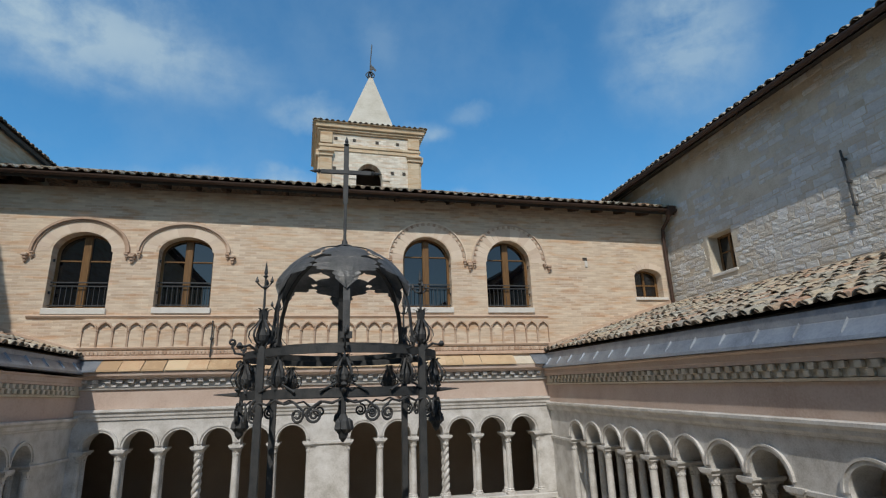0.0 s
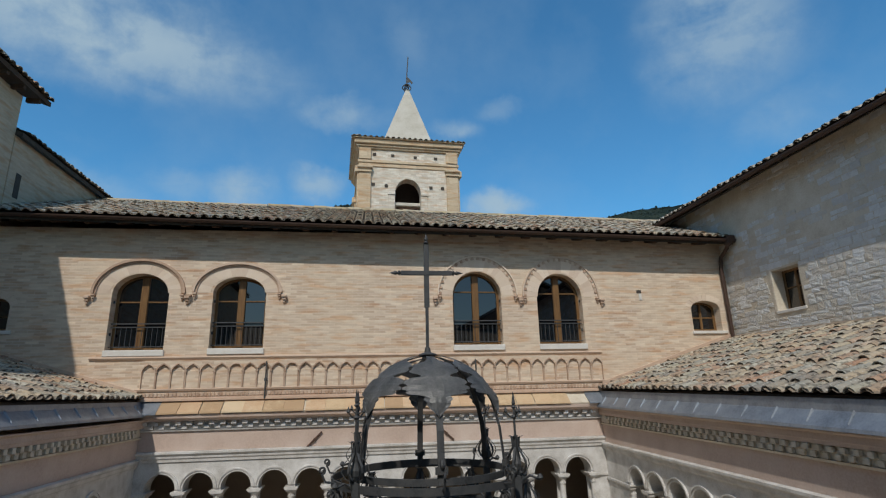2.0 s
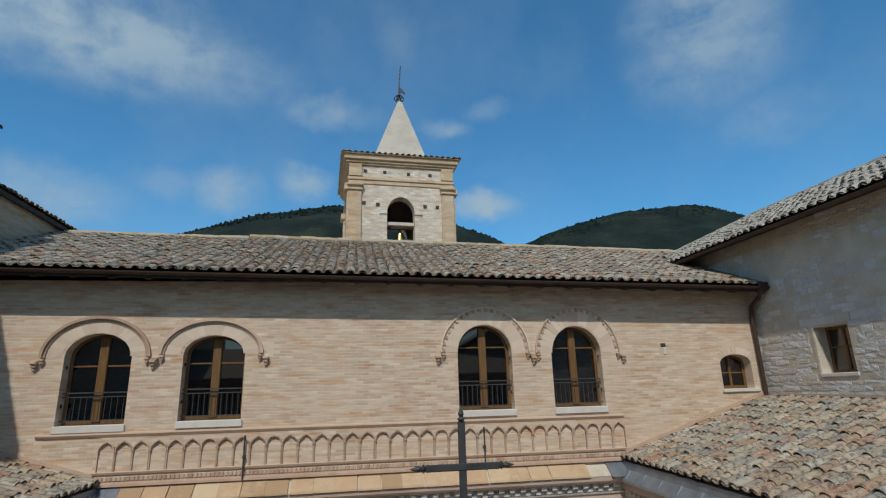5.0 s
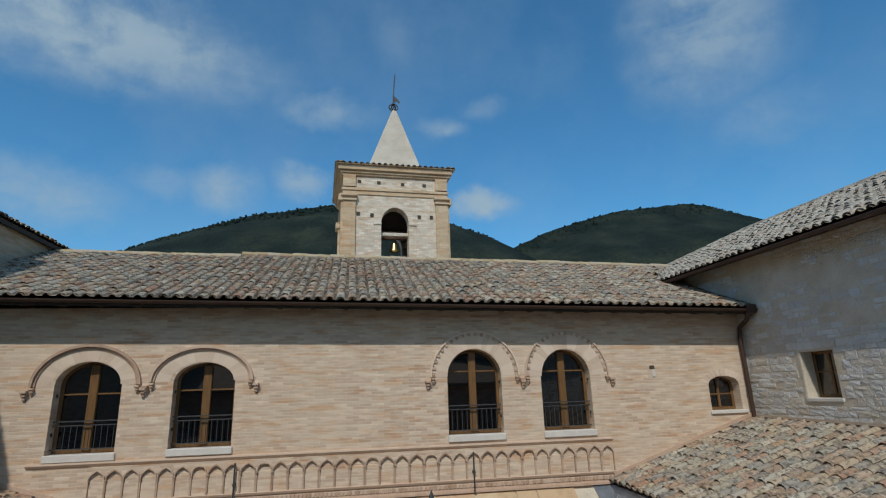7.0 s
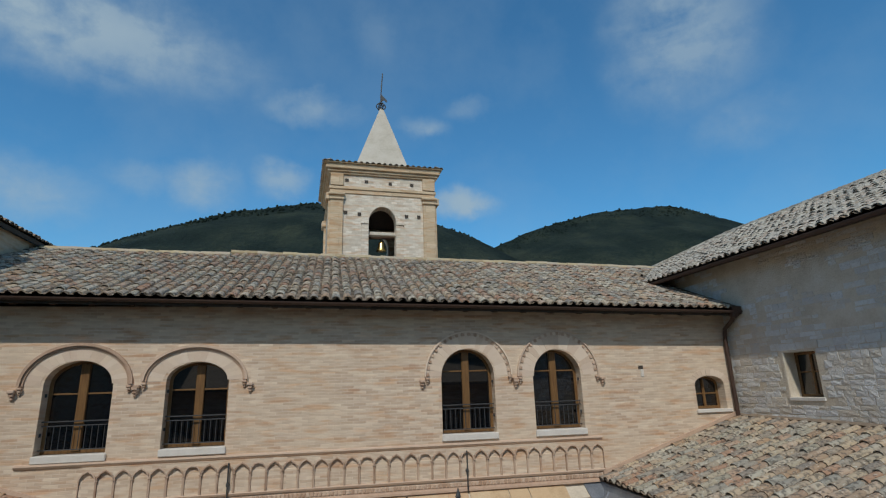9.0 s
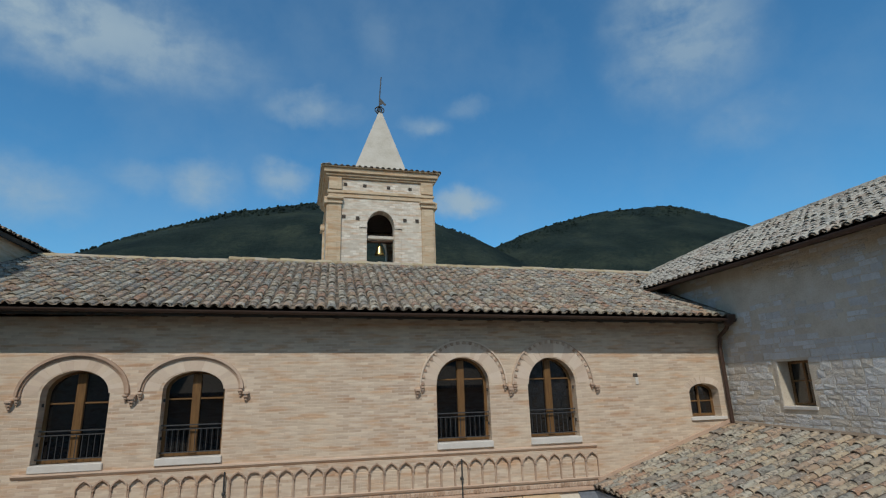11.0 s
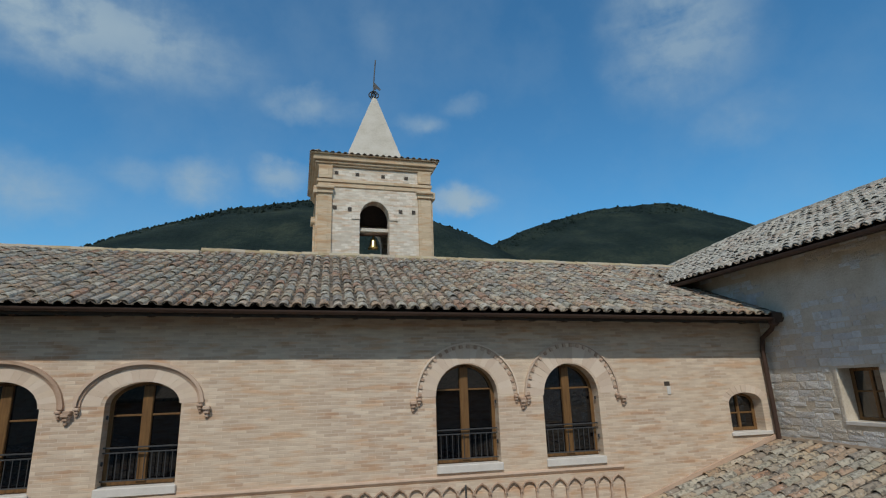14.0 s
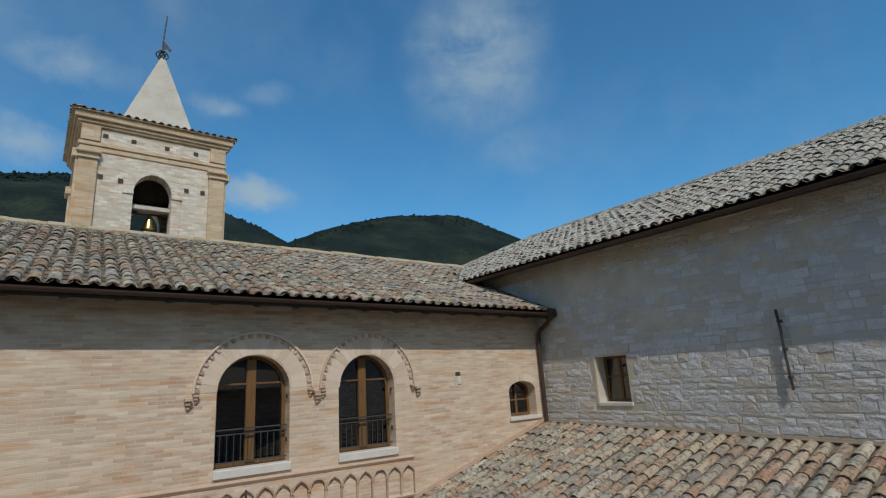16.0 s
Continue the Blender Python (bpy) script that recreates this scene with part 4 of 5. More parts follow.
while x < NXR - 0.3:
    yy, v = (18.62, 6.12) if x > -4.05 else (18.12, 5.62)
    piece("ridge_tile", RIDGE, far_roof, pose(x, yy, eave_z(x) + NS * v + 0.065 + rnd.uniform(-0.01, 0.012), rnd.uniform(-2, 2), 90 + rnd.uniform(-2, 2), 0))
    x += 0.4

# eave: gutter, board, rafter ends
eave = thing("eave_gutter", "long dark brown metal gutter along the eave", "gutter", kind="structure")
bm = bmesh.new()
aa = [math.pi * (1 + q / 10) for q in range(11)]
p0 = Vector((NX0, EY - 0.03, eave_z(NX0) + 0.005))
d = Vector((NX1 - NX0 + 0.0, 0, eave_z(NX1) - eave_z(NX0)))
band(bm, [p0 + Vector((0, 0.058 * math.cos(a), 0.052 * math.sin(a))) for a in aa], [p0 + Vector((0, 0.070 * math.cos(a), 0.064 * math.sin(a))) for a in aa], d)
part("trough", bm, M_GUTTER, eave, smooth=False)
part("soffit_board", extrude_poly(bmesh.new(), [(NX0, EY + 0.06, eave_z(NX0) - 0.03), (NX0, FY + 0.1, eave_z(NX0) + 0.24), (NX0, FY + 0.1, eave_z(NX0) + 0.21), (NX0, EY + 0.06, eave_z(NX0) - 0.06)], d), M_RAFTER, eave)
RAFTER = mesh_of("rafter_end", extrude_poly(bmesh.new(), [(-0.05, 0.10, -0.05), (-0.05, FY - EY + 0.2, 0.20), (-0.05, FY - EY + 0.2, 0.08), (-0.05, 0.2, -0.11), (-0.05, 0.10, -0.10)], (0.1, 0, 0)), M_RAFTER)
x = NX0 + 0.4
while x < NX1 - 0.3:
    piece("rafter_end", RAFTER, eave, pose(x, EY, eave_z(x)))
    x += 0.70
part("bracket_end", boxed(NX1 - 0.28, NX1 - 0.02, EY - 0.1, EY + 0.12, eave_z(9.2) - 0.09, eave_z(9.2) + 0.12, 0.02), M_GUTTER, eave)
pipe = thing("downpipe", "dark brown rainwater downpipe in the corner", "pipe")
bm = bmesh.new()
tube(bm, [(9.10, EY, 6.30), (9.10, EY + 0.08, 6.15), (9.16, FY - 0.16, 5.98), (9.17, FY - 0.10, 5.7), (9.19, FY - 0.10, 3.82)], 0.05, 10)
part("pipe", bm, M_GUTTER, pipe)
bm = bmesh.new()
lathe(bm, [(0.05, 0), (0.10, 0.05), (0.11, 0.16), (0.09, 0.17)], 10, (9.10, EY, 6.20))
part("hopper", bm, M_GUTTER, pipe)
for z in (4.4, 5.3):
    bm = bmesh.new()
    lathe(bm, [(0.058, 0), (0.058, 0.04)], 10, (9.18, FY - 0.10, z))
    part("clip", bm, M_GUTTER, pipe)

# side roofs over the walk
ES = 0.308
for side, sx, x_in, x_out in (("east", 1, AX - 0.02, EX), ("west", -1, -AX - 0.07, WX)):
    L = FY - SY
    fall, q = (FALL * L, 0.0) if sx > 0 else (0.0, 0.06)
    uw = Vector((sx, 0, ES)).normalized()
    lv = abs(x_out - x_in) / abs(uw.x)
    roof = tiled_roof("roof_walk_" + side, "low roof over the cloister walk, mottled clay tiles", (x_in, FY, 2.55), Vector((0, -L, -fall)).normalized(), uw, L, lv, 0.238, lambda s, v, lv=lv: v < lv - 0.15, (lambda s, v: abs(s - 3.2) - 0.6 * v) if sx > 0 else (lambda s, v: s * 0.5 + v), 21 + sx, exposed=0.335)
    zt = 2.56 + ES * abs(x_out - x_in)
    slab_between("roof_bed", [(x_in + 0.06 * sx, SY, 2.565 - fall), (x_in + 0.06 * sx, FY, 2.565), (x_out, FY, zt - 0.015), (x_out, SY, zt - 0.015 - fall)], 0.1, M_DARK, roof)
    bm = bmesh.new()
    extrude_poly(bm, [(x_out - 0.004 * sx, SY, zt + 0.11 - fall), (x_out - 0.03 * sx, SY, zt + 0.10 - fall), (x_out - 0.10 * sx, SY, zt + 0.06 - fall), (x_out - 0.004 * sx, SY, zt - 0.02 - fall)], (0, L - 0.02, fall))
    part("mortar_fillet", bm, M_PAN, roof)
    # flashing strip where the roof meets the far facade
    bm = bmesh.new()
    extrude_poly(bm, [(x_in + 0.1 * sx, FY - 0.003, 2.68), (x_out, FY - 0.003, zt + 0.1), (x_out, FY - 0.003, zt + 0.19), (x_in + 0.1 * sx, FY - 0.003, 2.76)], (0, -0.05, 0))
    part("tile_fillet", bm, M_TERRA, roof)
    lead = thing("lead_gutter_" + side, "grey lead box gutter with rolled seams", "gutter", kind="structure")
    xl = x_in - 0.02 * sx
    extr = [(xl + 0.12 * sx, 2.53), (xl + 0.02 * sx, 2.53), (xl, 2.385 + q), (xl - 0.02 * sx, 2.37 + q), (xl - 0.17 * sx, 2.20 + q), (xl - 0.185 * sx, 2.155 + q), (xl - 0.17 * sx, 2.15 + q), (xl + 0.12 * sx, 2.20)]
    bm = bmesh.new()
    extrude_poly(bm, [(x, SY, z - fall) for x, z in extr], (0, L - 0.01, fall))
    part("sheet", bm, M_LEAD, lead)
    SEAM = mesh_of("seam", bevel(extrude_poly(bmesh.new(), [(0.01 * sx, -0.016, 0.0), (0.01 * sx, 0.016, 0), (0.0, 0.0, 0.06)], (-0.13 * sx, 0, -0.17)), 0.004), M_LEAD)
    for k in range(int(L / 0.62)):
        piece("seam", SEAM, lead, pose(xl - 0.02 * sx, FY - 0.45 - 0.62 * k, 2.36 + q - fall / L * (0.45 + 0.62 * k)))
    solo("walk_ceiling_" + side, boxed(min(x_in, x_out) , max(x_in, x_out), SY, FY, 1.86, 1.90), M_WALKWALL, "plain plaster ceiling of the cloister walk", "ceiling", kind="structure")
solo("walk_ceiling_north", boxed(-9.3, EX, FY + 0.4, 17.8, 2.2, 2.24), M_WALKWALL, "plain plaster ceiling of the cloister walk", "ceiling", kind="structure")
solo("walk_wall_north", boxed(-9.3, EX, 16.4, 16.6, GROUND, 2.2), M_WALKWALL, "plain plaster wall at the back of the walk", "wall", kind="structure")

# ---- side blocks ----
bm = bmesh.new()
wall_with_holes(bm, -6.0, 16.6, GROUND, 7.72, [[(10.64, 4.28), (10.64, 5.25), (11.47, 5.25), (11.47, 4.28)]], EX, EX + 0.7, lambda s, p, z: (p, s, z))
wall_east = solo("wall_east", bm, M_MORTAR, "tall wall of coursed pale stone blocks", "wall", kind="structure")
solo("wall_east_end", boxed(EX, EX + 12, 16.6, 17.0, GROUND, 7.7), M_STONE, "end wall of the tall stone block", "wall", kind="structure")
HS, HK = 0.473, 4.5  # slope, and how far the ridge stands behind the eave
HY, HX, HZ = 21.6, 8.72, 7.73
HD = 0.014 * (HY + 6)
HR = HZ + HS * HK
hu, hw = Vector((0, -1, -0.014)).normalized(), Vector((1, 0, HS)).normalized()
east_roof = tiled_roof("roof_east", "high hipped roof of grey weathered clay tiles", (HX, HY, HZ), hu, hw, HY + 6.0, HK / hw.x, 0.238, lambda s, v: v * hw.x < s - 0.1 and v * hw.x < HK - 0.2 and s > 3.4, lambda s, v: v + 0.05 * abs(s - 12), 31, tile=TILE_GREY)
slab_between("roof_bed", [(HX + 0.05, -6, HZ + 0.02 - HD), (HX + 0.05, HY, HZ + 0.02), (HX + HK, HY - HK, HR - 0.06), (HX + HK, -6, HR + 0.02 - HD)], 0.12, M_DARK, east_roof)
slab_between("hip_slope", [(HX, HY, HZ), (HX + 2 * HK, HY, HZ), (HX + HK, HY - HK, HR - 0.07)], 0.1, M_TILE_GREY, east_roof)
slab_between("back_slope", [(HX + HK, HY - HK, HR - 0.06), (HX + 2 * HK, HY, HZ), (HX + 2 * HK, -6, HZ - HD), (HX + HK, -6, HR - HD)], 0.1, M_TILE_GREY, east_roof)
HIPT = mesh_of("hip_tile", lathe(bmesh.new(), [(0.115, 0), (0.10, 0.46)], 8), M_TILE_GREY)
hd = Vector((1, -1, HS - 0.014)).normalized()
for k in range(18):
    p = Vector((HX, HY, HZ + 0.05)) + hd * (0.42 * k)
    if p.x < HX + HK:
        piece("hip_tile", HIPT, east_roof, Matrix.Translation(p) @ hd.to_track_quat("Z", "Y").to_matrix().to_4x4())
for k in range(48):
    p = Vector((HX + HK, HY - HK, HR + 0.0)) + hu * (0.42 * k)
    piece("ridge_tile", HIPT, east_roof, Matrix.Translation(p) @ hu.to_track_quat("Z", "Y").to_matrix().to_4x4())
eg = thing("eave_gutter_east", "dark metal gutter under the high eave", "gutter", kind="structure")
bm = bmesh.new()
p0 = Vector((HX - 0.03, -6, HZ - 0.02 - HD))
band(bm, [p0 + Vector((0.06 * math.cos(a), 0, 0.065 * math.sin(a))) for a in aa], [p0 + Vector((0.075 * math.cos(a), 0, 0.08 * math.sin(a))) for a in aa], (0, HY + 6 - 0.05, HD))
part("trough", bm, M_GUTTER, eg)
part("soffit", extrude_poly(bmesh.new(), [(HX + 0.05, -6, HZ - 0.05 - HD), (EX + 0.1, -6, HZ + 0.24 - HD), (EX + 0.1, -6, HZ + 0.20 - HD), (HX + 0.05, -6, HZ - 0.09 - HD)], (0, HY + 6, HD)), M_ARCHBRICK, eg, "brick soffit under the eave")
# stone blocks of the east wall
rnd = random.Random(77)
stones = []
z = 3.45
while z < 7.55:
    h = rnd.choice((0.085, 0.10, 0.11, 0.125, 0.14, 0.165))
    y = -2.0 + rnd.uniform(0, 0.3)
    while y < 16.4:
        w = rnd.uniform(0.15, 0.30) if rnd.random() < 0.6 else rnd.uniform(0.30, 0.48)
        y1 = min(y + w, 16.5)
        hit = z + h > 4.22 and z < 5.26 and y1 > 10.62 and y < 11.56
        bare = noise.noise((y * 0.45, z * 1.1, 5)) + 0.60 - max(0.0, min(0.62, 0.24 * (z - 4.9)))  # below nought the mortar covers the stone
        if not hit and not (z < 5.9 and y > 13.15) and bare + rnd.uniform(-0.32, 0.32) > 0:
            stones.append((y, y1, z, z + h))
        y = y1
    z += h
STONES = []
for k in range(7):
    bm = bmesh.new()
    box(bm, -1, 0, -0.5, 0.5, -0.5, 0.5)
    bmesh.ops.subdivide_edges(bm, edges=[e for e in bm.edges if abs((e.verts[0].co - e.verts[1].co).y) > 0.5 or abs((e.verts[0].co - e.verts[1].co).z) > 0.5], cuts=1, use_grid_fill=True)
    for v in bm.verts:
        r = max(abs(v.co.y), abs(v.co.z))
        v.co.x += (0.30 if v.co.x < -0.5 and r > 0.4 else 0) + rnd.uniform(-0.07, 0.07)
        v.co.y += rnd.uniform(-0.035, 0.035)
        v.co.z += rnd.uniform(-0.06, 0.06)
    STONES.append(mesh_of("stone", bm, M_RUBBLE))
stones.sort(key=lambda q: abs((q[0] + q[1]) / 2 - 9.3) + 0.8 * abs(q[2] - 4.9))
verts, faces = [], []
for k, (y0, y1, z0, z1) in enumerate(stones):
    me = STONES[rnd.randrange(7)]
    m = Matrix.LocRotScale((EX + 0.006, (y0 + y1) / 2, (z0 + z1) / 2 + rnd.uniform(-0.012, 0.012)), Euler((rnd.uniform(-0.02, 0.02), 0, 0)), (rnd.uniform(0.019, 0.030) if z0 < 5.4 else rnd.uniform(0.016, 0.023), y1 - y0 - rnd.uniform(0.006, 0.03), z1 - z0 - rnd.uniform(0.004, 0.022)))
    if k < 295:
        piece("stone", me, wall_east, m)
    else:
        q = len(verts)
        verts += [tuple(m @ v.co) for v in me.vertices]
        faces += [tuple(q + i for i in p.vertices) for p in me.polygons]
joined("stones", verts, faces, M_RUBBLE, wall_east)
# its window
t = thing("window_7", "small square brown wooden window in a plastered reveal", "window", kind="structure")
yb = EX + 0.28
for y0, y1, z0, z1 in ((10.64, 11.47, 4.28, 4.34), (10.64, 11.47, 5.19, 5.25), (10.64, 10.71, 4.34, 5.19), (11.40, 11.47, 4.34, 5.19), (11.02, 11.09, 4.34, 5.19), (10.71, 11.02, 4.80, 4.83), (11.09, 11.40, 4.80, 4.83)):
    part("frame", boxed(yb, yb + 0.06, y0 + 0.002, y1 - 0.002, z0, z1, 0.006), M_WOOD, t)
part("pane", boxed(yb + 0.025, yb + 0.032, 10.70, 11.41, 4.33, 5.2), M_GLASS, t)
for y0, y1, z0, z1 in ((11.472, 11.56, 4.24, 5.27),):
    part("jamb", boxed(EX - 0.012, EX + 0.2, y0, y1, z0, z1, 0.012), M_MORTAR, t, "pale plaster jamb")
part("sill", boxed(EX - 0.03, yb, 10.6, 11.5, 4.20, 4.276, 0.01), M_SILL, t)
t = thing("wall_anchor", "long rusted iron wall anchor", "anchor")
bm = bmesh.new()
tube(bm, [(EX - 0.07, 7.49, 5.77), (EX - 0.075, 7.47, 5.4), (EX - 0.07, 7.48, 5.0), (EX - 0.075, 7.46, 4.47)], 0.022, 7)
part("bar", bm, M_IRON, t)
for z in (5.1, 5.55, 4.65):
    part("wedge", boxed(EX - 0.10, EX + 0.02, 7.44, 7.50, z, z + 0.05, 0.006), M_IRON, t)

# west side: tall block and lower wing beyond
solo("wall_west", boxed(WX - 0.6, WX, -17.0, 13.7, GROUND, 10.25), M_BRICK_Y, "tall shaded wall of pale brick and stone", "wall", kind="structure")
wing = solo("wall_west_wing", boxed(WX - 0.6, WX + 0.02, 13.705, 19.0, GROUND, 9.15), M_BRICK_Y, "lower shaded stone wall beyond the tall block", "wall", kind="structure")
# wall is solid here; the slit's inner shade is a near-black plate
part("slit_window", boxed(WX - 0.2, WX + 0.03, 14.0, 14.2, 7.6, 8.25), M_DARK, wing, "dark plate for the shade in a narrow slit")
hw2 = Vector((-1, 0, 0.40)).normalized()
roof = tiled_roof("roof_west", "overhanging tiled roof of the tall block", (-9.02, 14.3, 10.42), (0, -1, 0), hw2, 31.3, 3.0, 0.238, lambda s, v: True, lambda s, v: s + v, 41)
slab_between("roof_bed", [(-9.05, -17, 10.43), (-9.05, 14.28, 10.43), (-13.5, 14.28, 12.21), (-13.5, -17, 12.21)], 0.13, M_RAFTER, roof)
for k in range(30):
    part("rafter", boxed(-9.42, -9.1, 13.9 - 0.66 * k - 0.05, 13.9 - 0.66 * k + 0.05, 10.2, 10.31), M_RAFTER, roof)
roof = tiled_roof("roof_west_wing", "tiled roof edge of the lower wing", (-9.2, 19.2, 9.22), (0, -1, 0), hw2, 5.4, 3.0, 0.238, lambda s, v: True, lambda s, v: s + v, 43)
slab_between("roof_bed", [(-9.22, 13.7, 9.23), (-9.22, 19.2, 9.23), (-13.5, 19.2, 10.93), (-13.5, 13.7, 10.93)], 0.12, M_DARK, roof)
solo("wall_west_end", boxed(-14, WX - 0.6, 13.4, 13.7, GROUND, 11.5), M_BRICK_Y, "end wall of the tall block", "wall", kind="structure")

# south side, behind the start of the path
solo("wall_south", boxed(-12, EX + 0.4, SY - 0.9, SY - 0.4, 2.25, 5.0), M_BRICK, "plain pale brick facade on the near side", "wall", kind="structure")
solo("wall_south_low", boxed(-12, EX + 0.4, SY - 4.0, SY - 3.8, GROUND, 5.0), M_WALKWALL, "plain plaster wall at the back of the near walk", "wall", kind="structure")
solo("roof_south", extrude_poly(bmesh.new(), [(-12, SY + 0.1, 5.1), (-12, SY - 6.0, 7.0), (-12, SY - 12.0, 5.1), (-12, SY - 12.0, 4.95), (-12, SY - 6.0, 6.85), (-12, SY + 0.1, 4.95)], (21.7, 0, 0)), M_TILE, "clay-tiled roof on the near side", "roof", kind="structure")

se = thing("south_block", "tall gabled stone block seen only in the window panes", "building")
part("wall", extrude_poly(bmesh.new(), [(5.6, -7.0, GROUND), (16.5, -7.0, GROUND), (16.5, -7.0, 6.6), (11.2, -7.0, 9.4), (5.6, -7.0, 6.5)], (0, -9, 0)), M_BRICK_Y, se)
for x0, z0, x1, z1 in ((5.1, 6.28, 11.2, 9.52), (17.0, 6.4, 11.2, 9.52)):
    part("roof_slope", extrude_poly(bmesh.new(), [(x0, -6.5, z0), (x1, -6.5, z1), (x1, -6.5, z1 + 0.16), (x0, -6.5, z0 + 0.16)], (0, -10, 0)), M_TILE, se)


def small_arch(c, w, spring, rise):
    """Brick voussoirs over a small segmental window."""
    t = thing("window_arch", "flat brick arch over a small window", "arch moulding", "small window arches", at=(c, FY, spring))
    for k in range(11):
        aa = [math.pi * (0.06 + 0.88 * (k + f) / 11) for f in (0.03, 0.5, 0.97)]
        bm = bmesh.new()
        band(bm, [((w / 2 + 0.004) * math.cos(a), 0, (rise + 0.004) * math.sin(a)) for a in aa], [((w / 2 + 0.17) * math.cos(a), 0, (rise + 0.17) * math.sin(a)) for a in aa], (0, -0.006 - 0.003 * (k % 3), 0))
        part("voussoir", bm, M_ARCHBRICK, t)


small_arch(8.58, 0.84, 4.60, 0.22)
small_arch(-8.87, 0.86, 4.66, 0.24)
mast = thing("mast", "thin distant lattice mast on a wooded hill", "mast", at=(352, 425, 146))
bm = bmesh.new()
for dx, dy in ((-0.5, -0.5), (0.5, -0.5), (0.5, 0.5), (-0.5, 0.5)):
    cyl(bm, (dx, dy, -6), (dx * 0.5, dy * 0.5, 13), 0.16, 0.12, 5)
for k in range(9):
    z = -2 + k * 1.7
    cyl(bm, (-0.5, -0.5, z), (0.5, -0.5, z + 1.5), 0.08, 0.08, 4)
part("lattice", bm, M_LEAD, mast)

# ---- bell tower ----
tw = thing("bell_tower", "square stone bell tower with pyramid spire", "tower", at=(1.74, 27.1, 0), rz=3.0)
TWH, TD = 2.70, 5.4
bm = bmesh.new()
wall_with_holes(bm, -TWH, TWH, GROUND, 15.0, [arch_outline(-0.06, 1.42, 11.2, 13.1, 0.85)], 0, 0.6)
part("wall", bm, M_TOWER, tw, "pale weathered stone wall with belfry arch")
bm = bmesh.new()
wall_with_holes(bm, -TWH, TWH, GROUND, 15.0, [arch_outline(0.3, 1.42, 11.2, 13.1, 0.85)], TD - 0.6, TD)
part("wall", bm, M_TOWER, tw)
for x in (-TWH, TWH - 0.6):
    part("wall", boxed(x, x + 0.6, 0.6, TD - 0.6, GROUND, 15.0), M_TOWER, tw)
part("belfry_floor", boxed(-TWH + 0.6, TWH - 0.6, 0.6, TD - 0.6, 10.8, 11.0), M_RAFTER, tw)
part("belfry_ceiling", boxed(-TWH + 0.6, TWH - 0.6, 0.6, TD - 0.6, 14.2, 14.3), M_RAFTER, tw)
for x0, x1 in ((-TWH - 0.03, -TWH + 0.62), (TWH - 0.62, TWH + 0.03)):
    part("pilaster", boxed(x0, x1, -0.12, -0.002, 8.0, 14.2, 0.015), M_TOWERTRIM, tw, "warm stone corner pilaster")
    part("pilaster_cap", boxed(x0 - 0.05, x1 + 0.05, -0.2, -0.002, 14.2, 14.3, 0.02), M_TOWERTRIM, tw)
    part("pilaster_cap", boxed(x0 - 0.09, x1 + 0.09, -0.25, -0.002, 14.42, 14.56, 0.03), M_TOWERTRIM, tw)
    part("pilaster_cap", boxed(x0 - 0.02, x1 + 0.02, -0.14, -0.002, 14.3, 14.42, 0.01), M_TOWERTRIM, tw)
    part("frieze_block", boxed(x0, x1, -0.14, -0.002, 14.98, 15.62, 0.012), M_TOWERTRIM, tw)
for x in (-TWH, TWH):
    sx = 1 if x > 0 else -1
    for y0, y1 in ((-0.02, 0.62), (TD - 0.62, TD)):
        part("pilaster", boxed(x + 0.002 * sx, x + 0.12 * sx, y0, y1, 8.0, 14.2, 0.01), M_TOWERTRIM, tw)
        part("pilaster_cap", boxed(x + 0.002 * sx, x + 0.25 * sx, y0 - 0.1, y1 + 0.1, 14.2, 14.56, 0.03), M_TOWERTRIM, tw)
def belt(z0, z1, o, m=M_TOWERTRIM, name="belt"):
    part(name, boxed(-TWH - o, TWH + o, -o, TD + o, z0, z1, min(0.03, (z1 - z0) / 4)), m, tw)
belt(14.562, 14.78, 0.05)
belt(14.782, 14.96, 0.10)
belt(14.962, 15.6, 0.02, M_TOWER, "frieze")
belt(15.602, 15.70, 0.12, name="cornice")
belt(15.702, 15.84, 0.20, name="cornice")
belt(15.842, 16.10, 0.30, name="cornice")
belt(16.102, 16.16, 0.40, name="cornice")
part("cap_slope", (lambda b: (bmesh.ops.create_cone(b, cap_ends=True, segments=4, radius1=(TWH + 0.42) * 2 ** 0.5, radius2=1.7 * 2 ** 0.5, depth=0.42, matrix=pose(0, TD / 2, 16.38, 0, 0, 45)), b)[1])(bmesh.new()), M_TILE, tw, "low tiled skirt roof")
for k in range(21):
    x = -TWH - 0.33 + (2 * TWH + 0.66) * k / 20
    piece("edge_tile", TILE, tw, pose(x, -0.46, 16.15, 16, 0, 0))
    piece("edge_tile", TILE, tw, pose(-TWH - 0.46, TD + 0.3 - (TD + 0.6) * k / 20, 16.15, 16, 0, -90))
    piece("edge_tile", TILE, tw, pose(TWH + 0.46, TD + 0.3 - (TD + 0.6) * k / 20, 16.15, 16, 0, 90))
bm = bmesh.new()
bmesh.ops.create_cone(bm, cap_ends=True, segments=4, radius1=1.58 * 2 ** 0.5, radius2=0.09 * 2 ** 0.5, depth=4.75, matrix=pose(0.13, TD / 2 + 0.1, 16.45 + 4.75 / 2, 0, 0, 45))
for v in bm.verts:
    v.co.x += 0.17 * (v.co.z > 18)
part("spire", bm, M_SPIRE, tw, "smooth pale rendered pyramid spire")
aa2 = [math.pi * q / 18 for q in range(19)]
bm = bmesh.new()
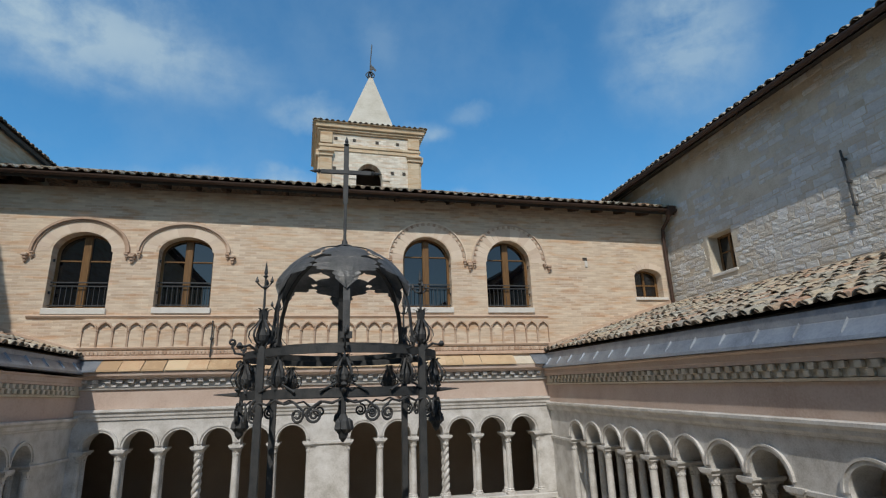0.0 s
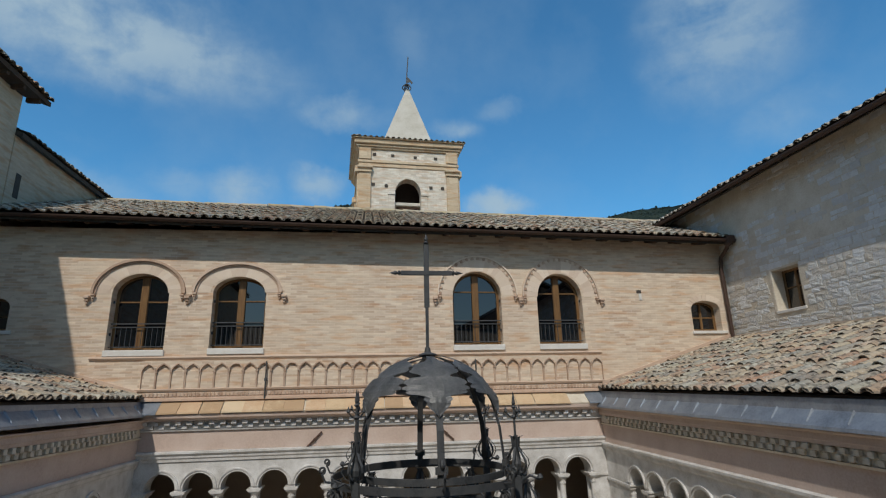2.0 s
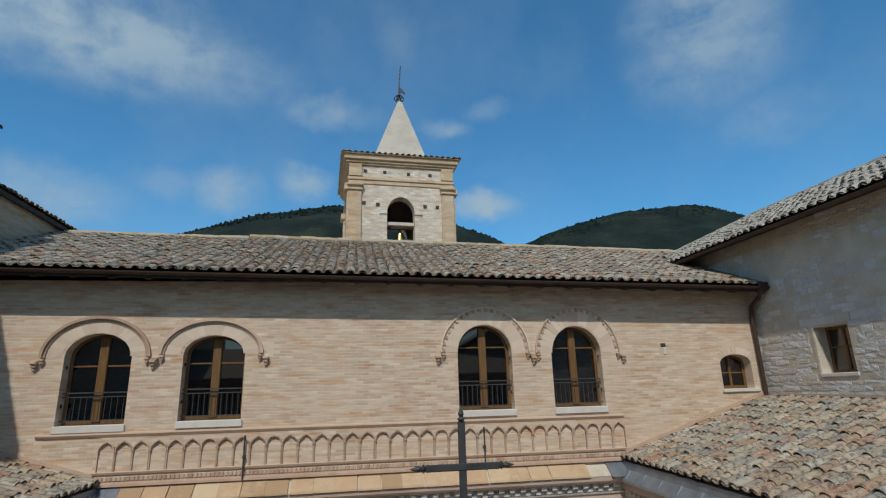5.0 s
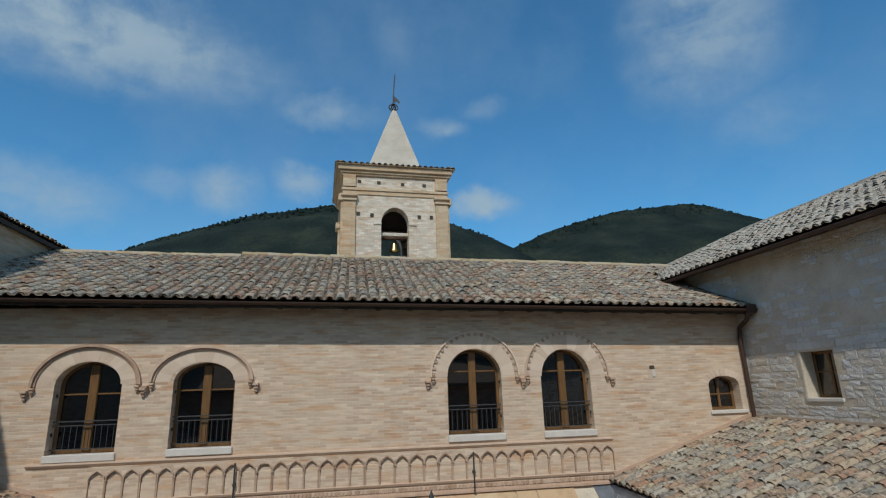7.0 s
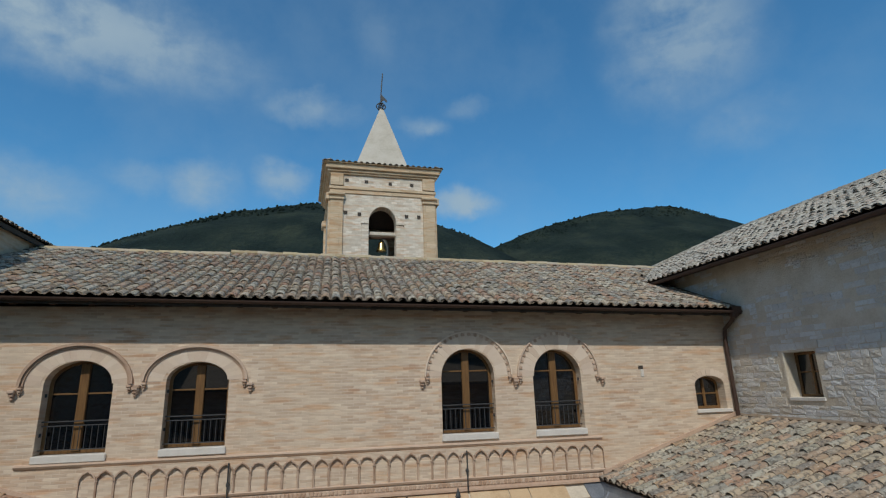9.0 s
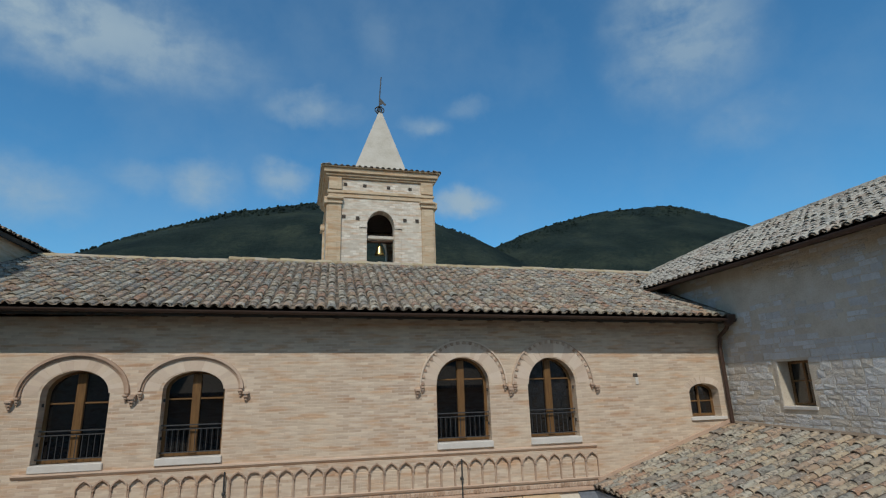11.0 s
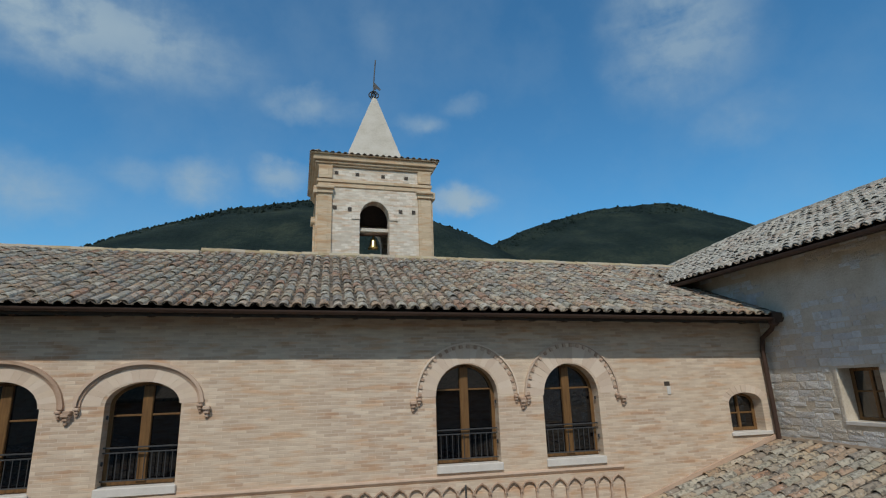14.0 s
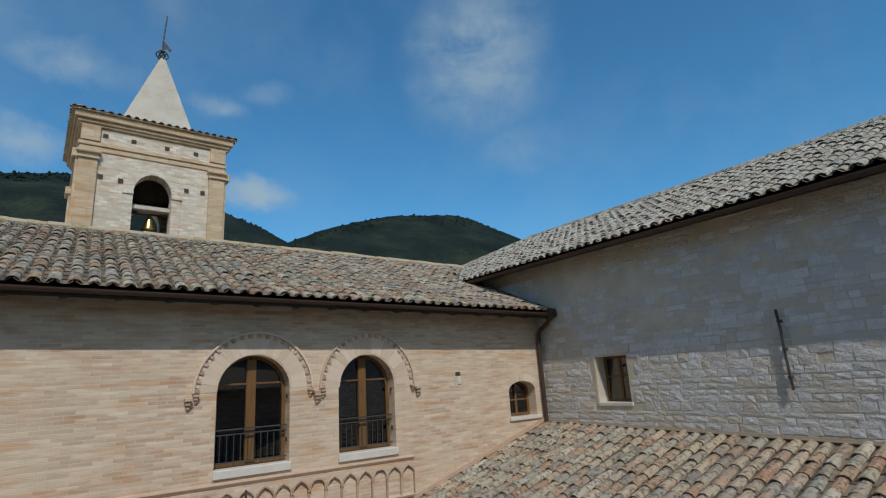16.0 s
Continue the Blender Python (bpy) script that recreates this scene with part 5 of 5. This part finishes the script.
band(bm, [(-0.06 + 0.715 * math.cos(a), -0.002, 13.1 + 0.855 * math.sin(a)) for a in aa2], [(-0.06 + 1.06 * math.cos(a), -0.002, 13.1 + 1.2 * math.sin(a)) for a in aa2], (0, -0.03, 0))
part("arch_surround", bm, M_TOWER, tw)
for sx in (-1, 1):
    part("jamb", boxed(-0.06 + sx * 0.715, -0.06 + sx * 1.06, -0.03, -0.002, 10.0, 13.0, 0.01), M_TOWER, tw)
    part("impost", boxed(-0.06 + sx * 0.70, -0.06 + sx * 1.10, -0.08, -0.002, 13.0, 13.1, 0.01), M_TOWER, tw)
# holes are not cut: thin dark plates paint their shade onto the tower
for x, z in ((-1.9, 15.3), (-0.9, 15.28), (0.35, 15.25), (1.5, 15.25), (-1.95, 13.55), (-1.25, 13.5), (1.2, 13.5), (1.85, 13.5)):
    part("putlog_hole", boxed(x - 0.09, x + 0.09, -0.035, -0.025, z - 0.09, z + 0.09), M_DARK, tw, "dark square plate for the shade of a putlog hole")
part("beam", boxed(-0.9, 0.8, 0.25, 0.45, 12.5, 12.68, 0.02), M_STONE, tw, "pale beam across the belfry arch")
bell = thing("bell", "small polished bronze bell in the belfry", "bell", at=(1.68, 27.8, 0.52))
bm = bmesh.new()
lathe(bm, [(0.27, 11.25), (0.24, 11.31), (0.19, 11.45), (0.16, 11.65), (0.13, 11.72), (0.05, 11.78), (0.04, 11.95)], 16)
part("body", bm, M_BRASS, bell, smooth=True)
part("headstock", boxed(-0.9, 0.8, -0.07, 0.07, 11.9, 12.02, 0.02), M_RAFTER, bell)
vane = thing("weather_vane", "dark iron weather vane with ring and rod", "weather vane", at=(1.86, 29.9, 21.15))
bm = bmesh.new()
tube(bm, [(0, 0, -0.1), (0, 0, 0.9), (0.04, 0, 1.6), (0.10, 0, 2.5)], 0.035, 6)
part("rod", bm, M_IRON, vane)
for rot in (0, 60, 120):
    bm = bmesh.new()
    m = pose(0, 0, 0.22, 0, 0, rot)
    tube(bm, [m @ Vector((0.27 * math.cos(q * math.pi / 8), 0, 0.22 * math.sin(q * math.pi / 8))) for q in range(17)], 0.035, 5)
    part("ring", bm, M_IRON, vane)
bm = bmesh.new()
extrude_poly(bm, [(0.03, -0.015, 1.05), (0.40, -0.015, 0.62), (0.34, -0.015, 0.52), (0.2, -0.015, 0.66), (0.03, -0.015, 0.55)], (0, 0.03, 0))
part("flag", bm, M_IRON, vane)

# ---- wrought iron canopy over the well ----
well = thing("well_canopy", "wrought iron well canopy with acanthus-leaf dome and cross", "well canopy", at=(0.045, 4.81, 0))
UZ, LZ, RO, RI = 1.87, 1.585, 0.815, 0.655


def hoop(name, r, z, h, t, n=40):
    bm = bmesh.new()
    aa = [2 * math.pi * q / n for q in range(n + 1)]
    band(bm, [((r - t) * math.cos(a), (r - t) * math.sin(a), z) for a in aa], [(r * math.cos(a), r * math.sin(a), z) for a in aa], (0, 0, h))
    return part(name, bm, M_IRON, well)


hoop("upper_ring", RO, UZ - 0.02, 0.055, 0.012)
hoop("upper_inner_ring", RI, UZ + 0.02, 0.05, 0.02)
hoop("lower_ring", RO, LZ - 0.045, 0.065, 0.012)
hoop("lower_inner_ring", RI, LZ - 0.02, 0.045, 0.02)


def curl(bm, at, out, r, turns=1.4, t=0.012, flip=1):
    """A spiral scroll that starts at a point and winds up in the plane of out and z."""
    o, p0 = Vector(out).normalized(), Vector(at)
    pts = []
    k = int(14 * turns)
    for q in range(k + 1):
        f = q / k
        a = 2 * math.pi * turns * f
        rr = r * (1 - 0.75 * f)
        pts.append(p0 + o * (rr * math.sin(a)) + Vector((0, 0, flip * (r - rr * math.cos(a)))))
    tube(bm, pts, t, 6)
    return bm


def cage(parent_name, at, k=1.0, tall=0.24):
    """A pomegranate-shaped cage of bent straps round a bud."""
    bm = bmesh.new()
    lathe(bm, [(0.010, 0), (0.034 * k, 0.04), (0.040 * k, 0.08), (0.02 * k, 0.13), (0.009, tall - 0.03), (0.014, tall)], 8, at)
    c = part(parent_name, bm, M_IRON, well, "iron bud in a strap cage")
    prof = [(0.02, 0.0), (0.07, 0.025), (0.096, 0.07), (0.09, 0.11), (0.05, 0.16), (0.022, 0.20), (0.03, tall - 0.01), (0.055, tall)]
    for q in range(6):
        a = math.pi * q / 3
        d, s = Vector((math.cos(a), math.sin(a), 0)), Vector((-math.sin(a), math.cos(a), 0))
        bm = bmesh.new()
        inn = [Vector(at) + d * (r * k) + Vector((0, 0, z)) - s * 0.009 for r, z in prof]
        out = [Vector(at) + d * (r * k + 0.002) + Vector((0, 0, z)) + s * 0.009 for r, z in prof]
        band(bm, inn, out, d * 0.006)
        part("strap", bm, M_IRON, c)
    return c


def finial(at, tall):
    bm = bmesh.new()
    x, y, z = at
    cyl(bm, (x, y, z), (x, y, z + tall * 0.75), 0.010, 0.008, 8)
    lathe(bm, [(0.009, 0), (0.020, 0.012), (0.009, 0.025), (0.015, 0.04), (0.002, 0.13)], 8, (x, y, z + tall * 0.74))
    lathe(bm, [(0.009, 0), (0.022, 0.016), (0.009, 0.032)], 8, (x, y, z + tall * 0.48))
    f = part("finial", bm, M_IRON, well)
    for q in range(3):
        a = 2 * math.pi * q / 3 + x
        d = Vector((math.cos(a), math.sin(a), 0))
        bm = bmesh.new()
        b = Vector((x, y, z + tall * 0.5))
        tube(bm, [b, b + d * 0.035 + Vector((0, 0, 0.015)), b + d * 0.065 + Vector((0, 0, 0.045))], 0.006, 6)
        lathe(bm, [(0.007, 0), (0.015, 0.012), (0.002, 0.05)], 6, b + d * 0.065 + Vector((0, 0, 0.04)))
        part("prong", bm, M_IRON, f)
    return f


for sx in (-1, 1):
    for sy in (-1, 1):
        x, y = sx * 0.61, sy * 0.545
        d = Vector((x, y, 0)).normalized()
        bm = boxed(x - 0.028, x + 0.028, y - 0.028, y + 0.028, GROUND, UZ + 0.06, 0.004)
        leg = part("leg", bm, M_IRON, well)
        bm = bmesh.new()
        cyl(bm, (x, y, LZ), d * RO + Vector((0, 0, LZ)), 0.012)
        cyl(bm, (x, y, UZ), d * RO + Vector((0, 0, UZ)), 0.012)
        part("brace", bm, M_IRON, leg)
        cage("bud", (x, y, UZ + 0.06), 1.0, 0.28)
        finial((x, y, UZ + 0.32), 0.36 if sx < 0 else 0.30)
        bm = bmesh.new()
        curl(bm, (x + d.x * 0.02, y + d.y * 0.02, LZ - 0.05), (d.x, d.y, 0), 0.06, 1.5, 0.012, -1)
        part("scroll", bm, M_IRON, leg)
        bm = bmesh.new()
        curl(bm, d * (RO + 0.01) + Vector((0, 0, UZ + 0.0)), d, 0.05, 1.3, 0.010, 1)
        part("scroll", bm, M_IRON, leg)
        bm = bmesh.new()
        tube(bm, [d * RO + Vector((0, 0, UZ)), d * (RO + 0.11) + Vector((0, 0, UZ + 0.06)), d * (RO + 0.18) + Vector((0, 0, UZ + 0.04))], 0.010)
        lathe(bm, [(0.01, 0), (0.026, 0.02), (0.01, 0.045)], 8, d * (RO + 0.19) + Vector((0, 0, UZ + 0.03)))
        part("knob_arm", bm, M_IRON, leg)
# buds on the lower ring, scrolls and drops beneath it
for q in range(10):
    a = 2 * math.pi * (q + 0.5) / 10
    d = Vector((math.cos(a), math.sin(a), 0))
    s = Vector((-math.sin(a), math.cos(a), 0))
    p = d * (RO - 0.01) + Vector((0, 0, LZ + 0.035))
    cage("bud", p, 0.72 + 0.3 * (q % 2), 0.22)
    for f in (-1, 1):
        bm = bmesh.new()
        b = d * RO + Vector((0, 0, LZ - 0.055))
        tube(bm, [b, b + s * (f * 0.08) + Vector((0, 0, -0.03)), b + s * (f * 0.16) + Vector((0, 0, -0.015)), b + s * (f * 0.21) + Vector((0, 0, -0.05))], 0.009)
        curl(bm, b + s * (f * 0.20) + Vector((0, 0, -0.05)), s * f, 0.058, 1.7, 0.010, -1)
        part("scroll", bm, M_IRON, well)
        bm = bmesh.new()
        curl(bm, b + s * (f * 0.07) + Vector((0, 0, 0.10)), s * -f, 0.036, 1.5, 0.008, 1)
        tube(bm, [b + s * (f * 0.07) + Vector((0, 0, 0.10)), b + s * (f * 0.13) + Vector((0, 0, 0.07)), b + s * (f * 0.17) + Vector((0, 0, 0.05))], 0.008)
        part("tendril", bm, M_IRON, well)
    if q % 3 == 1 or q % 3 == 2:
        bm = bmesh.new()
        tube(bm, [d * RO + Vector((0, 0, UZ + 0.02)), d * (RO + 0.07) + Vector((0, 0, UZ + 0.03)), d * (RO + 0.10) + Vector((0, 0, UZ + 0.09))], 0.009)
        curl(bm, d * (RO + 0.10) + Vector((0, 0, UZ + 0.085)), -d, 0.03, 1.3, 0.009, 1)
        curl(bm, d * (RO + 0.02) + Vector((0, 0, UZ - 0.03)), d, 0.035, 1.3, 0.009, -1)
        part("hook", bm, M_IRON, well)
for q in range(4):
    a = math.pi / 2 * q
    d = Vector((math.cos(a), math.sin(a), 0))
    b = d * (RO + 0.0)
    bm = bmesh.new()
    lathe(bm, [(0.006, 0), (0.03, 0.03), (0.04, 0.07), (0.055, 0.11), (0.04, 0.15), (0.02, 0.19), (0.014, 0.36)], 7, (b.x, b.y, LZ - 0.35))
    lathe(bm, [(0.01, 0), (0.03, 0.02), (0.012, 0.04), (0.02, 0.055), (0.001, 0.12)], 7, (b.x + d.x * 0.03, b.y + d.y * 0.03, LZ + 0.02))
    drop = part("drop", bm, M_IRON, well, "lobed iron drop pendant")
    for f in range(5):
        g = 2 * math.pi * f / 5
        bm = bmesh.new()
        lathe(bm, [(0.004, 0), (0.035, 0.03), (0.025, 0.08), (0.004, 0.1)], 5, (b.x + 0.04 * math.cos(g), b.y + 0.04 * math.sin(g), LZ - 0.29))
        part("petal", bm, M_IRON, drop)
    bm = bmesh.new()
    cyl(bm, d * RO + Vector((0, 0, LZ)), d * (RO + 0.22) + Vector((0, 0, LZ + 0.005)), 0.022, 0.003, 6)
    part("spike", bm, M_IRON, well)

# ribs and the dome of leaves
DC, DR = 2.223, 0.64  # centre height and radius of the leaf dome


LEAF_EDGE = [(0, 0.52), (0.10, 0.50), (0.15, 0.30), (0.26, 0.17), (0.36, 0.22), (0.41, 0.43), (0.45, 0.53), (0.475, 0.47), (0.50, 0.55), (0.545, 0.56), (0.565, 0.47), (0.59, 0.53), (0.63, 0.50), (0.655, 0.32), (0.68, 0.24), (0.70, 0.40), (0.73, 0.52), (0.77, 0.53), (0.785, 0.43), (0.81, 0.52), (0.85, 0.52), (0.865, 0.41), (0.89, 0.46), (0.925, 0.42), (0.94, 0.28), (0.955, 0.16), (0.99, 0.20), (1.02, 0.15), (1.04, 0.16), (1.08, 0.09), (1.13, 0.01)]


def dome(v, a, lift=0.0):
    """A point on the dome: v 0 at the crown, 1 at its rim."""
    ph = v * radians(67)
    r = (DR + lift) * math.sin(ph)
    return Vector((r * math.cos(a), r * math.sin(a), DC + (DR + lift) * math.cos(ph)))


for q in range(6):
    a = -math.pi / 2 + math.pi * q / 3 + 0.02
    s = Vector((-math.sin(a), math.cos(a), 0)) * 0.027
    d = Vector((math.cos(a), math.sin(a), 0))
    pts = [d * RI + Vector((0, 0, UZ + 0.02)), d * (RI - 0.012) + Vector((0, 0, UZ + 0.2)), d * 0.622 + Vector((0, 0, UZ + 0.4))] + [dome(v, a, -0.022) for v in (1.0, 0.85, 0.7, 0.5, 0.3, 0.1, 0.03)]
    bm = bmesh.new()
    band(bm, [p - s for p in pts], [p + s for p in pts], d * 0.008)
    part("rib", bm, M_IRON, well)
    bm = bmesh.new()
    box(bm, -0.045, 0.045, -0.02, 0.02, 0.10, 0.15, Matrix.Translation(d * (RI + 0.01) + Vector((0, 0, UZ))) @ pose(0, 0, 0, 0, 0, math.degrees(a) + 90))
    clasp = part("clasp", bm, M_IRON, well)
    part("clasp_scroll", curl(bmesh.new(), d * (RI + 0.02) + Vector((0, 0, UZ + 0.14)), d, 0.03, 1.2, 0.014, 1), M_IRON, clasp)
    # an acanthus leaf: lobed outline, pinched midrib, tip curled outward
    bm = bmesh.new()
    nv, nu = 84, 10
    rows = []
    for i in range(nv + 1):
        v = 0.02 + 1.12 * i / nv
        half = 0.0
        for (v0, h0), (v1, h1) in zip(LEAF_EDGE, LEAF_EDGE[1:]):
            if v0 <= v <= v1:
                half = h0 + (h1 - h0) * (v - v0) / (v1 - v0)
        row = []
        for j in range(nu + 1):
            u = -1 + 2 * j / nu
            vv = v + 0.02 * abs(u) ** 2 * math.cos(16 * v)
            pt = dome(min(vv, 1.0), a + half * u, 0.004 + 0.009 * (q % 2) - 0.007 * (1 - abs(u)) ** 3 + 0.003 * math.sin(u * 5 + v * 8 + q) * v + 0.02 * max(0.0, abs(u) - 0.6) * (v > 0.7))
            if vv > 1.0:
                pt += d * (0.10 * (vv - 1.0)) + Vector((0, 0, -0.75 * (vv - 1.0)))
            row.append(bm.verts.new(pt))
        rows.append(row)
    for r0, r1 in zip(rows, rows[1:]):
        for j in range(nu):
            bm.faces.new((r0[j], r0[j + 1], r1[j + 1], r1[j]))
    bmesh.ops.solidify(bm, geom=bm.faces[:], thickness=0.004)
    part("leaf", bm, M_LEAF, well, "sheet-iron acanthus leaf")
bm = bmesh.new()
lathe(bm, [(0.07, 2.866), (0.085, 2.874), (0.07, 2.886), (0.03, 2.898), (0.022, 2.94)], 12)
part("crown_plate", bm, M_IRON, well)
cross = part("cross", boxed(-0.024, 0.024, -0.008, 0.008, 3.30, 3.90, 0.003), M_IRON, well, "tall iron cross")
part("staff", boxed(-0.014, 0.014, -0.010, 0.010, 2.89, 3.31, 0.003), M_IRON, cross)
part("cross_arm", boxed(-0.24, 0.24, -0.012, 0.010, 3.60, 3.643, 0.004), M_IRON, cross)
for p, d in (((0, 0, 3.90), (0, 0, 1)), ((-0.24, 0, 3.622), (-1, 0, 0)), ((0.24, 0, 3.622), (1, 0, 0))):
    bm = bmesh.new()
    lathe(bm, [(0.012, 0), (0.028, 0.012), (0.012, 0.028), (0.02, 0.045), (0.002, 0.10)], 8)
    bmesh.ops.transform(bm, matrix=Matrix.Translation(p) @ Vector(d).to_track_quat("Z", "Y").to_matrix().to_4x4(), verts=bm.verts)
    part("point", bm, M_IRON, cross)
for x, z, r in ((-1.62, 1.62, 45), (1.42, 1.66, -42)):
    t = thing("wall_tie", "short rusted iron tie set aslant in the plaster", "wall tie", "wall ties", at=(x, FY - 0.05, z))
    bm = bmesh.new()
    box(bm, -0.23, 0.23, -0.02, 0.02, -0.02, 0.02, pose(0, 0, 0, 0, -r, 0))
    part("bar", bevel(bm, 0.006), M_RUST, t)
    part("pin", boxed(-0.025, 0.025, -0.035, 0.04, -0.025, 0.025, 0.006), M_RUST, t)
for o in (COL, COL_T):
    for q in (*o.children_recursive, o):
        bpy.data.objects.remove(q)
